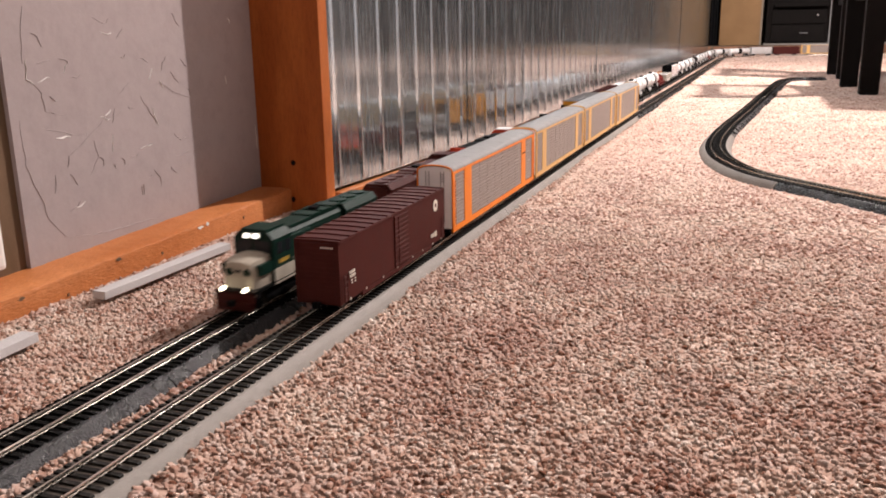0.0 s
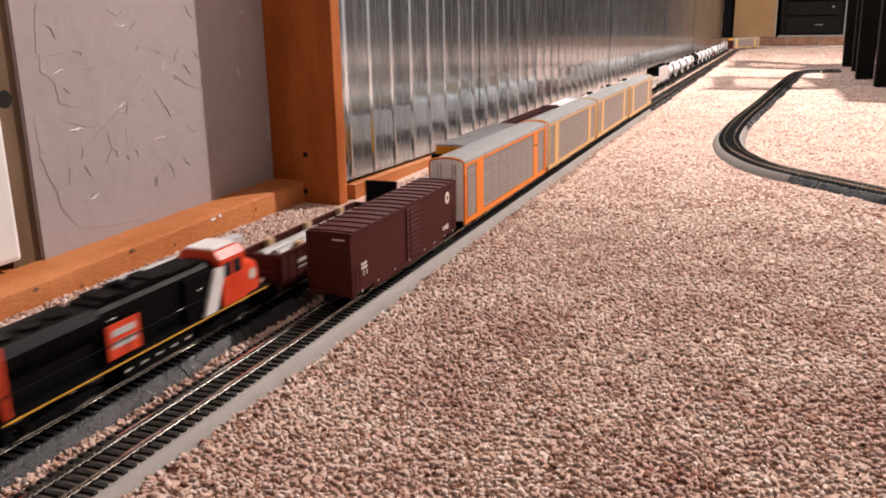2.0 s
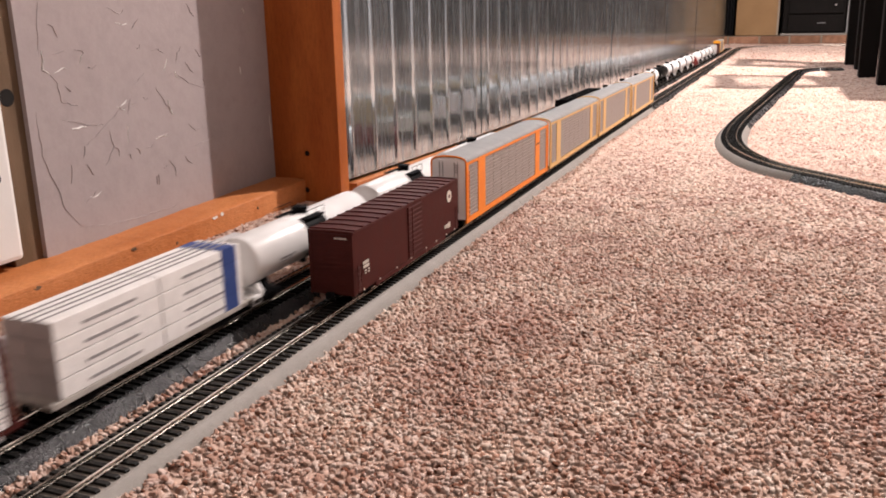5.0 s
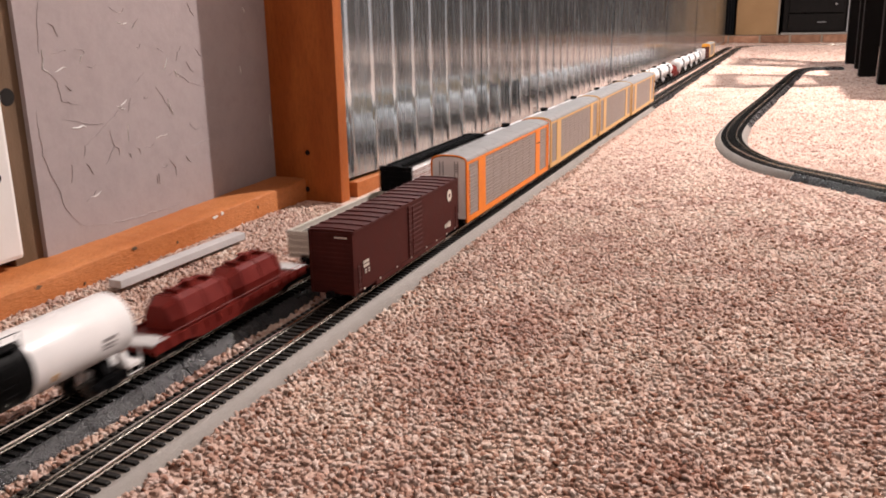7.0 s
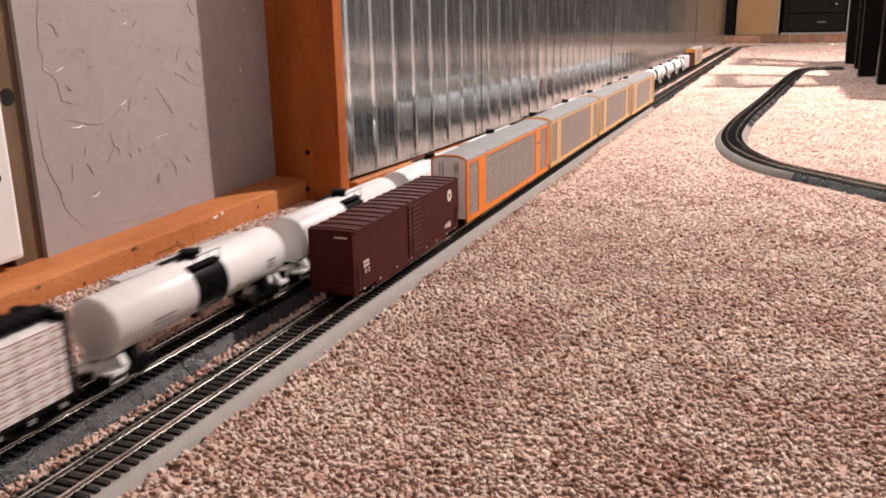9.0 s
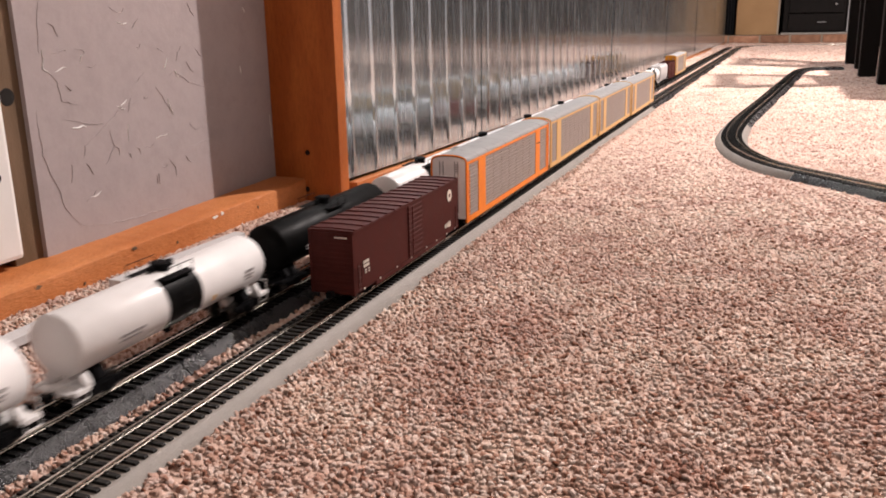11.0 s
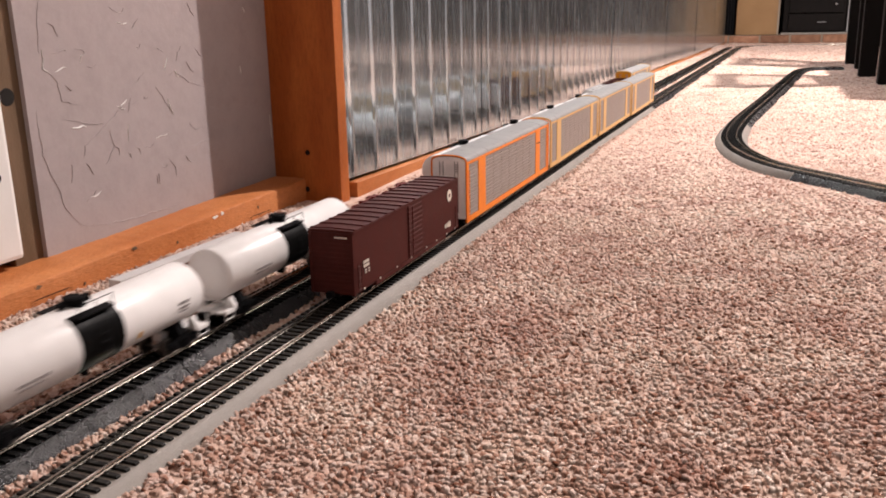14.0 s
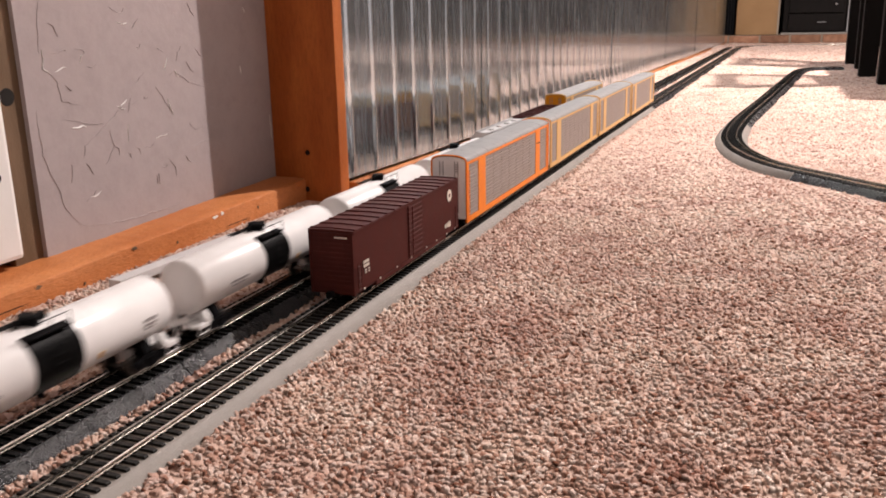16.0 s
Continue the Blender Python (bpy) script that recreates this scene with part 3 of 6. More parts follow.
wall_box("wall_west_upper", -0.23, -0.19, 1.03, 7.45, 1.4, 2.70, M["wall"], "plain wall above the metal sheets")

# door casing at the near end of the plaster
casing = thing("door_casing", "white painted casing with a screw hole beside a dark brown board", "door casing", kind="structure")
bm = box(B(), -0.315, -0.283, 0.36, 0.588, 0.0285, 2.70, 0.004)
part("trim_board", bm, M["white_trim"], casing)
part("screw_hole", turned(B(), [(-0.001, 0.0036), (0.0004, 0.0034), (0.0004, 0.001)], 14, "x", (-0.283, 0.5725, 0.0985)), M["hole"], casing)
part("jamb_board", box(B(), -0.34, -0.2925, 0.586, 0.6165, 0.016, 2.70, 0.001), M["brown_wood"], casing, "dark brown bare wooden jamb")
part("latch_hole", turned(B(), [(-0.001, 0.0075), (0.0004, 0.0072), (0.0004, 0.002)], 20, "x", (-0.2925, 0.602, 0.1605)), M["hole"], casing)

# ---------------------------------------------------------------- tracks
RAIL = 0.013  # height of the rail tops


def drift(y):
    return 0.007 * (y - 0.6) if y > 0.6 else 0.0


def track_line(offset, bend_y, radius, across):
    """Centre line: along the wall, then a bend away from it at the far end."""
    pts = [(offset + drift(y), y) for y in np.arange(-5.4, bend_y, 0.02)]
    x0 = pts[-1][0]
    y0 = pts[-1][1] + 0.02
    a0 = math.atan(0.007)
    k = int(radius * math.pi / 2 / 0.02)
    for i in range(1, k + 1):
        a = math.pi / 2 * i / k
        pts.append((x0 + radius * (1 - math.cos(a)), y0 + radius * math.sin(a)))
    xe, ye = pts[-1]
    pts += [(xe + 0.02 * i, ye) for i in range(1, int(across / 0.02))]
    return [Vector((x, y, dip(y))) for x, y in pts]


def smooth_line(knots, step=0.008):
    out = []
    ks = [Vector((*k, 0)) for k in knots]
    ks = [2 * ks[0] - ks[1]] + ks + [2 * ks[-1] - ks[-2]]
    for p0, p1, p2, p3 in zip(ks, ks[1:], ks[2:], ks[3:]):
        n = max(2, int((p2 - p1).length / step))
        for i in range(n):
            t = i / n
            out.append(0.5 * (2 * p1 + (p2 - p0) * t + (2 * p0 - 5 * p1 + 4 * p2 - p3) * t * t + (3 * p1 - p0 - 3 * p2 + p3) * t ** 3))
    return [Vector((p.x, p.y, dip(p.y))) for p in out + [ks[-2]]]


def sweep(bm, line, profile):
    """Push a closed outline (across, up) along a line on the ground."""
    loops = []
    for i, p in enumerate(line):
        d = (line[min(i + 1, len(line) - 1)] - line[max(i - 1, 0)]).normalized()
        s = Vector((d.y, -d.x, 0))
        loops.append([bm.verts.new(p + s * u + Vector((0, 0, w))) for u, w in profile])
    n = len(profile)
    for a, b in zip(loops, loops[1:]):
        for i in range(n):
            bm.faces.new((a[i], a[(i + 1) % n], b[(i + 1) % n], b[i]))
    bm.faces.new(loops[0])
    bm.faces.new(loops[-1])
    return bm


BED = [(-0.0285, -0.004), (-0.0272, 0.0005), (-0.0192, 0.0084), (-0.0184, 0.0090), (0.0184, 0.0090), (0.0192, 0.0084), (0.0272, 0.0005), (0.0285, -0.004)]


def rail_profile(c):
    z0, z1 = 0.0104, RAIL
    return [(c - 0.0011, z0), (c + 0.0011, z0), (c + 0.0011, z0 + 0.0004), (c + 0.0004, z0 + 0.0007), (c + 0.0004, z1 - 0.0009), (c + 0.0007, z1 - 0.0006), (c + 0.0006, z1), (c - 0.0006, z1), (c - 0.0007, z1 - 0.0006), (c - 0.0004, z1 - 0.0009), (c - 0.0004, z0 + 0.0007), (c - 0.0011, z0 + 0.0004)]


def length_along(line):
    s = [0.0]
    for a, b in zip(line, line[1:]):
        s.append(s[-1] + (b - a).length)
    return s


def point_at(line, s, q):
    i = min(max(int(np.searchsorted(s, q)) - 1, 0), len(line) - 2)
    return line[i].lerp(line[i + 1], (q - s[i]) / (s[i + 1] - s[i]))


def tie_mesh(mat):
    bm = B()
    w = 0.0172
    prism(bm, [(-w, 0.0086), (w, 0.0086), (w, 0.0086 + 0.0015), (w - 0.0005, 0.0105), (-w + 0.0005, 0.0105), (-w, 0.0101)], -0.0014, 0.0014)
    for c in (-0.00825, 0.00825):
        for s in (-1, 1):
            box(bm, c + s * 0.0011, c + s * 0.0019, -0.0008, 0.0008, 0.0103, 0.0112)
    me = bpy.data.meshes.new("tie")
    bmesh.ops.recalc_face_normals(bm, faces=bm.faces)
    bm.to_mesh(me)
    bm.free()
    me.materials.append(mat)
    return me


def build_track(name, label, line, sections, near, tie, pitch=0.0066):
    """sections: (from, to, material) in lengths along the line; near: stretch of single ties."""
    t = thing(name, label, "track", kind="structure")
    s = length_along(line)
    single = tie_mesh(tie)
    for a, b, mat in sections:
        b = min(b, s[-1])
        seg = [point_at(line, s, a)] + [p for p, q in zip(line, s) if a + 0.001 < q < b - 0.001] + [point_at(line, s, b)]
        if len(seg) > 1:
            part("roadbed", sweep(B(), seg, BED), mat, t, smooth=True)
    for c in (-0.00825, 0.00825):
        part("rail", sweep(B(), line, rail_profile(c)), M["rail"], t)
    rest = B()
    total, q, i = s[-1], pitch / 2, 0
    while q < total:
        while s[i + 1] < q:
            i += 1
        f = (q - s[i]) / (s[i + 1] - s[i])
        p = line[i].lerp(line[i + 1], f)
        d = line[i + 1] - line[i]
        m = Matrix.Translation(p) @ Matrix.Rotation(math.atan2(-d.x, d.y), 4, "Z")
        if near[0] < q < near[1]:
            shared("tie", single, t, m)
        elif near[0] - 0.6 < q:
            r = [rest.verts.new(m @ Vector(c)) for c in ((-0.0166, -0.0014, 0.0088), (0.0166, -0.0014, 0.0088), (0.0166, 0.0014, 0.0088), (-0.0166, 0.0014, 0.0088), (-0.0164, -0.0012, 0.0105), (0.0164, -0.0012, 0.0105), (0.0164, 0.0012, 0.0105), (-0.0164, 0.0012, 0.0105))]
            for fa in ((4, 5, 6, 7), (0, 1, 5, 4), (1, 2, 6, 5), (2, 3, 7, 6), (3, 0, 4, 7)):
                rest.faces.new([r[k] for k in fa])
        q += pitch
    tagged(part("far_ties", rest, tie, t), kind="stuff")
    return t


NEAR = track_line(0.0, 6.15, 0.6475, 1.6)
MAIN = track_line(-0.0625, 6.15, 0.71, 2.0)
Y0 = -5.4
build_track("siding_track", "model railway track on light grey roadbed holding parked cars", NEAR,
            [(0, -0.1 - Y0, M["grey_bed"]), (-0.0996 - Y0, 1.02 - Y0, M["grey_bed"]), (1.0206 - Y0, 2.12 - Y0, M["grey_bed"]), (2.1206 - Y0, 99, M["black_bed"])], (5.6, 7.2), M["tie"])
build_track("main_track", "model railway track on glossy black roadbed under the moving train", MAIN,
            [(0, 0.478 - Y0, M["black_bed"]), (0.4792 - Y0, 1.4 - Y0, M["black_bed"]), (1.4012 - Y0, 99, M["black_bed"])], (5.6, 7.2), M["black_tie"])
LOOP = smooth_line([(0.90, 0.72), (0.68, 0.93), (0.53, 1.085), (0.4268, 1.1937), (0.3694, 1.259), (0.3083, 1.3319), (0.2688, 1.4144), (0.2395, 1.5272), (0.2285, 1.690), (0.2405, 1.967), (0.2685, 2.317), (0.3157, 2.932), (0.3644, 3.552), (0.393, 3.712), (0.448, 3.816), (0.533, 3.862)])
build_track("loop_track", "model railway track curving across the carpet, grey roadbed on the bend", LOOP,
            [(0, 0.80, M["black_bed"]), (0.801, 1.34, M["grey_bed"]), (1.341, 99, M["black_bed"])], (0.2, 1.5), M["black_tie"])


def track_distance(x, y):
    """Distance in plan to the centre of the nearest straight track, signed to the right of it."""
    return x - drift(y), x + 0.0625 - drift(y)


# ---------------------------------------------------------------- carpet
LOOP_N = np.array([(p.x, p.y) for p in LOOP[::3]])


def carpet_height(x, y):
    x, y = np.asarray(x, float), np.asarray(y, float)
    d = np.where(y > 0.6, 0.007 * (y - 0.6), 0.0)
    a, b = x - d, x + 0.0625 - d
    h = 0.0016 * np.sin(x * 9 + 2 * np.sin(y * 3)) * np.sin(y * 7.3) + 0.0008 * np.sin(x * 31 + y * 17)
    ridge = np.exp(-((a + 0.029) / 0.0085) ** 2)
    h = h * (1 - ridge) + ridge * (0.0050 + 0.0015 * np.sin(y * 40))
    left = np.exp(-((b + 0.030) / 0.012) ** 2)
    h = h + 0.0045 * left + 0.0035 * np.exp(-((a - 0.029) / 0.007) ** 2) * (y < 6)
    # the pile swells round the track at the far bend
    h = h + 0.0095 * np.exp(-((y - 6.62) / 0.42) ** 4)
    return h - 0.0057 * np.clip(y - 1.6, 0, None)


def carpet():
    # backing sheet
    xs = np.concatenate([np.linspace(-0.62, 0.9, 153), np.linspace(0.95, 4.5, 60)])
    ys = np.concatenate([np.linspace(-6.5, 0.15, 50), np.linspace(0.2, 2.4, 180), np.linspace(2.45, 8.3, 150)])
    X, Y = np.meshgrid(xs, ys)
    Z = carpet_height(X, Y) - np.clip(0.0017 - 0.0015 * (Y - 0.4), 0.0000, 0.0017)
    n, m = X.shape
    verts = np.stack([X, Y, Z], -1).reshape(-1, 3)
    i = np.arange(n * m).reshape(n, m)
    quads = np.stack([i[:-1, :-1], i[:-1, 1:], i[1:, 1:], i[1:, :-1]], -1).reshape(-1, 4)
    me = bpy.data.meshes.new("floor")
    me.from_pydata(verts.tolist(), [], quads.tolist())
    me.shade_smooth()
    me.materials.append(M["pile"])
    floor = tagged(new("floor", me), "beige-pink textured cut-pile carpet", "carpet", kind="structure")
    # tufts
    rng = np.random.default_rng(5)

    def field(x0, x1, y0, y1, pitch):
        gx, gy = np.meshgrid(np.arange(x0, x1, pitch), np.arange(y0, y1, pitch))
        p = np.stack([gx.ravel(), gy.ravel()], 1)
        return p + rng.uniform(-0.55, 0.55, p.shape) * pitch, pitch
    stretches = [field(-0.243, 0.42, 0.24, 0.62, 0.0023), field(-0.243, 0.46, 0.62, 0.98, 0.0025), field(-0.19, 0.56, 0.98, 1.7, 0.0033), field(-0.19, 0.68, 1.7, 2.7, 0.0047), field(-0.18, 0.74, 2.7, 4.2, 0.0075), field(-0.14, 1.2, 4.2, 7.6, 0.0120)]
    for k, (p, pitch) in enumerate(stretches):
        d = np.where(p[:, 1] > 0.6, 0.007 * (p[:, 1] - 0.6), 0)
        a, b = p[:, 0] - d, p[:, 0] + 0.0625 - d
        keep = ~((a > -0.0182) & (a < np.where(p[:, 1] < 0.62, 0.0225, 0.0240)) & (p[:, 1] < 6.2)) & ~((b > -0.0175) & (b < 0.0235) & (p[:, 1] < 6.2)) & (p[:, 0] < 0.345 + 0.13 * p[:, 1])
        dl = np.min(np.hypot(p[:, None, 0] - LOOP_N[None, :, 0], p[:, None, 1] - LOOP_N[None, :, 1]), 1) if p[:, 1].max() > 1.0 else np.full(len(p), 1.0)
        keep &= dl > 0.0270
        keep &= ~((p[:, 1] > 0.985) & (p[:, 0] < -0.182 + 0.0138 * (p[:, 1] - 1)))
        hole = np.sin(p[:, 0] * 420 + 2.5 * np.sin(p[:, 1] * 260)) * np.sin(p[:, 1] * 390 + 2.5 * np.sin(p[:, 0] * 330))
        keep &= ~((hole > 0.72) & (rng.uniform(0, 1, len(p)) < 0.8)) & (rng.uniform(0, 1, len(p)) > 0.03)
        p = p[keep]
        n = len(p)
        size = pitch * rng.uniform(0.65, 1.25, n)
        size = np.minimum(size, 0.0052)
        if k >= 3:
            size = pitch * rng.uniform(0.5, 0.8, n)
        clump = 0.5 + 0.5 * np.sin(p[:, 0] * 310 + 3 * np.sin(p[:, 1] * 170)) * np.sin(p[:, 1] * 290 + 2 * np.sin(p[:, 0] * 210))
        h = 0.0028 + np.minimum(size * rng.uniform(0.1, 0.7, n) * (0.6 + 0.8 * clump), 0.0036)
        if k >= 1:
            h = 0.0028 + size * rng.uniform(0.05, (0.6, 0.6, 0.6, 0.4, 0.35)[k - 1], n)
        if k <= 2:
            h = 0.0028 + rng.uniform(-0.0011, 0.0019, n) * (0.95, 0.9, 0.8)[k] + 0.0010 * (clump - 0.5)
        lean = rng.normal(0, 0.54, (n, 2)) * size[:, None]
        axis, oval = rng.uniform(0, 3.14, n), rng.uniform(1.0, 1.45, n)
        turn = rng.uniform(0, 6.28, n)
        z = carpet_height(p[:, 0], p[:, 1]) - 0.0028
        seg = 5 if k < 4 else 4
        rings = ((0.0, 0.8), (0.7, 0.95))
        V = np.zeros((n, seg * len(rings) + 1, 3))
        for j, (u, r) in enumerate(rings):
            for s in range(seg):
                an = turn + 6.2832 * s / seg + 0.5 * u
                rr = size * 0.72 * r * rng.uniform(0.6, 1.35, n)
                along, over = np.cos(an) * rr * oval, np.sin(an) * rr / oval
                V[:, j * seg + s, 0] = p[:, 0] + np.cos(axis) * along - np.sin(axis) * over + lean[:, 0] * u
                V[:, j * seg + s, 1] = p[:, 1] + np.sin(axis) * along + np.cos(axis) * over + lean[:, 1] * u
                V[:, j * seg + s, 2] = z + h * u
        V[:, -1, 0], V[:, -1, 1], V[:, -1, 2] = p[:, 0] + lean[:, 0] * 1.05, p[:, 1] + lean[:, 1] * 1.05, z + h
        F = []
        for j in range(len(rings) - 1):
            for s in range(seg):
                t = (s + 1) % seg
                F += [(j * seg + s, j * seg + t, (j + 1) * seg + t), (j * seg + s, (j + 1) * seg + t, (j + 1) * seg + s)]
        top = (len(rings) - 1) * seg
        F += [(top + s, top + (s + 1) % seg, seg * len(rings)) for s in range(seg)]
        F = np.array(F)
        T = (F[None] + (np.arange(n) * V.shape[1])[:, None, None]).reshape(-1, 3)
        me = bpy.data.meshes.new("carpet_tufts")
        nv = V.shape[0] * V.shape[1]
        me.vertices.add(nv)
        me.vertices.foreach_set("co", V.reshape(-1))
        me.loops.add(len(T) * 3)
        me.loops.foreach_set("vertex_index", T.reshape(-1).astype(np.int32))
        me.polygons.add(len(T))
        me.polygons.foreach_set("loop_start", np.arange(0, len(T) * 3, 3, dtype=np.int32))
        me.polygons.foreach_set("loop_total", np.full(len(T), 3, dtype=np.int32))
        me.update(calc_edges=True)
        me.validate()
        me.shade_smooth()
        me.materials.append(M["carpet"])
        ob = new("carpet_tufts", me)
        ob.parent = floor
        tagged(ob, kind="stuff")
    return floor


carpet()

# ---------------------------------------------------------------- rolling stock
# Each car stands with its rail tops at z = 0, its front end towards -y.


def bars(bm, x, y, z, w, h, side=1, thick=0.0003):
    """A flat mark on a side wall: x is the wall's face."""
    return box(bm, x, x + side * thick, y - w / 2, y + w / 2, z - h / 2, z + h / 2)


def truck(parent, y, axles=2, base=0.0205, mat=None, wheel_r=0.0053):
    """A bogie with two side frames, springs and wheelsets."""
    mat = mat or M["plastic_black"]
    bm = B()
    half = base / 2 * (axles - 1)
    for s in (-1, 1):
        x0, x1 = s * 0.0122, s * 0.0142
        out = [(-half - 0.005, 0.0062), (-half - 0.004, 0.0084), (-half + 0.002, 0.0088), (-0.004, 0.0104), (0.004, 0.0104), (half - 0.002, 0.0088), (half + 0.004, 0.0084), (half + 0.005, 0.0062), (half + 0.003, 0.0042), (half - 0.003, 0.0048), (0.0045, 0.0026), (-0.0045, 0.0026), (-half + 0.003, 0.0048), (-half - 0.003, 0.0042)]
        prism(bm, out, x0, x1, "x")
        for k in range(axles):
            rod(bm, (s * 0.0142, -half + k * base, 0.0058), (s * 0.0155, -half + k * base, 0.0058), 0.0019, 10)
        for d in (-0.0024, 0, 0.0024):
            rod(bm, (s * 0.0140, d, 0.0035), (s * 0.0140, d, 0.0085), 0.0012, 8)
    box(bm, -0.013, 0.013, -0.0035, 0.0035, 0.0045, 0.0098)
    t = part("truck", bm, mat, parent)
    t.location.y = y
    for k in range(axles):
        bm = B()
        yy = -half + k * base
        for s in (-1, 1):
            turned(bm, [(s * 0.0072, wheel_r + 0.0007), (s * 0.0078, wheel_r + 0.0007), (s * 0.0080, wheel_r), (s * 0.0100, wheel_r - 0.0001), (s * 0.0100, wheel_r - 0.0010), (s * 0.0094, wheel_r - 0.0014), (s * 0.0094, 0.0016)], 18, "x", (0, yy, wheel_r))
        rod(bm, (-0.0125, yy, wheel_r), (0.0125, yy, wheel_r), 0.0011, 8)
        part("wheelset", bm, M["wheel"], t, smooth=True)
    return t


def couplers(parent, half, gap=0.006, z=0.0088):
    for s in (-1, 1):
        bm = box(B(), -0.0012, 0.0012, s * (half - 0.008), s * (half + gap), z - 0.0012, z + 0.0012)
        box(bm, -0.0026, 0.0026, s * (half + gap - 0.003), s * (half + gap + 0.0012), z - 0.0020, z + 0.0020)
        rod(bm, (0.001, s * (half + gap - 0.001), z), (0.0035, s * (half + gap - 0.003), z - 0.006), 0.0003, 5)
        part("coupler", bm, M["plastic_black"], parent)


def ladder(x, y, z0, z1, w, side, rungs=5, r=0.00028, along="y"):
    """Side ladder standing off a wall."""
    bm = B()
    o = side * 0.0009
    if along == "y":
        for d in (-w / 2, w / 2):
            rod(bm, (x + o, y + d, z0), (x + o, y + d, z1), r, 5)
        for k in range(rungs):
            z = z0 + (z1 - z0) * (k + 0.5) / rungs
            rod(bm, (x + o, y - w / 2, z), (x + o, y + w / 2, z), r, 5)
    else:
        for d in (-w / 2, w / 2):
            rod(bm, (x + d, y + o, z0), (x + d, y + o, z1), r, 5)
        for k in range(rungs):
            z = z0 + (z1 - z0) * (k + 0.5) / rungs
            rod(bm, (x - w / 2, y + o, z), (x + w / 2, y + o, z), r, 5)
    return bm


def boxcar(name, label, half, bottom, eave, paint, roof, door, door_y, door_w, group, two_doors=False, ribbed=True):
    c = thing(name, label, "boxcar", group)
    w = 0.0180
    part("body", prism(B(), [(-w, bottom + 0.0015), (-w + 0.0006, bottom), (w - 0.0006, bottom), (w, bottom + 0.0015), (w, eave), (-w, eave)], -half, half), paint, c)
    # ribbed roof
    bm = prism(B(), [(-w - 0.0004, eave), (w + 0.0004, eave), (w + 0.0004, eave + 0.0009), (0, eave + 0.0014), (-w - 0.0004, eave + 0.0009)], -half - 0.0003, half + 0.0003)
    top = part("roof", bm, roof, c)
    n = 15
    for k in range(n + 1):
        y = -half + 0.004 + (2 * half - 0.008) * k / n
        part("roof_rib", prism(B(), [(-w, eave + 0.0009), (w, eave + 0.0009), (w, eave + 0.0018), (0, eave + 0.0023), (-w, eave + 0.0018)], y - 0.0011, y + 0.0011), roof, top)
    # side posts and sill
    bm = B()
    n = 18
    for s in (-1, 1):
        for k in range(n + 1):
            y = -half + 2 * half * k / n
            if ribbed and abs(y - door_y) > door_w * (1.0 if two_doors else 0.5) + 0.001:
                box(bm, s * w, s * (w + 0.0002), max(y - 0.0005, -half), min(y + 0.0005, half), bottom + 0.002, eave - 0.0012)
        box(bm, s * w, s * (w + 0.0006), -half, half, eave - 0.0016, eave - 0.0002)
        box(bm, s * (w - 0.002), s * (w + 0.0006), -half * 0.68, half * 0.68, bottom - 0.0022, bottom + 0.0012)
    part("side_ribs", bm, paint, c)
    # corrugated ends
    for s in (-1, 1):
        rib = rib_outline(bottom + 0.001, eave - 0.001, 13, half + 0.0004, 0.00012)
        out = [(s * u, z) for z, u in rib] + [(s * (half - 0.0006), eave - 0.001), (s * (half - 0.0006), bottom + 0.001)]
        part("end_wall", prism(B(), out, -w + 0.0016, w - 0.0016, "x"), paint, c)
        for x in (-w + 0.0008, w - 0.0008):
            part("corner_post", box(B(), x - 0.0008, x + 0.0008, s * (half - 0.0004), s * (half + 0.0010), bottom, eave), paint, c)
    # doors
    for s in (-1, 1):
        for d in ((-0.5, 0.5) if two_doors else (0.0,)):
            y = door_y + d * door_w
            rib = rib_outline(bottom + 0.002, eave - 0.002, 11, w + 0.0008, 0.00008 if two_doors else 0.00028, 0.5)
            out = [(s * u, z) for z, u in rib] + [(s * (w - 0.0002), eave - 0.002), (s * (w - 0.0002), bottom + 0.002)]
            bm = prism(B(), out, y - door_w / 2 + 0.0004, y + door_w / 2 - 0.0004)
            dr = part("door", bm, door, c)
            bm = B()
            for z in (bottom + 0.011, bottom + 0.014):
                box(bm, s * (w + 0.0017), s * (w + 0.0021), y - door_w * 0.30, y - door_w * 0.05, z - 0.0004, z + 0.0004)
            part("latch", bm, door, dr)
            for e in () if two_doors else (-1,):
                part("lock_rod", rod(B(), (s * (w + 0.0018), y + e * door_w * 0.28, bottom + 0.003), (s * (w + 0.0018), y + e * door_w * 0.28, eave - 0.003), 0.00025, 5), door, dr)
    for s in (-1, 1):
        for e in (-1, 1):
            part("ladder", ladder(s * (w + 0.0003), e * (half - 0.0065), bottom + 0.001, eave * 0.55, 0.0055, s), paint, c)
    part("underframe", box(box(B(), -0.004, 0.004, -half, half, 0.0075, bottom + 0.0005), -0.014, 0.014, -0.03, 0.03, 0.006, bottom), M["plastic_black"], c)
    couplers(c, half)
    for s in (-1, 1):
        truck(c, s * (half - 0.030))
    return c


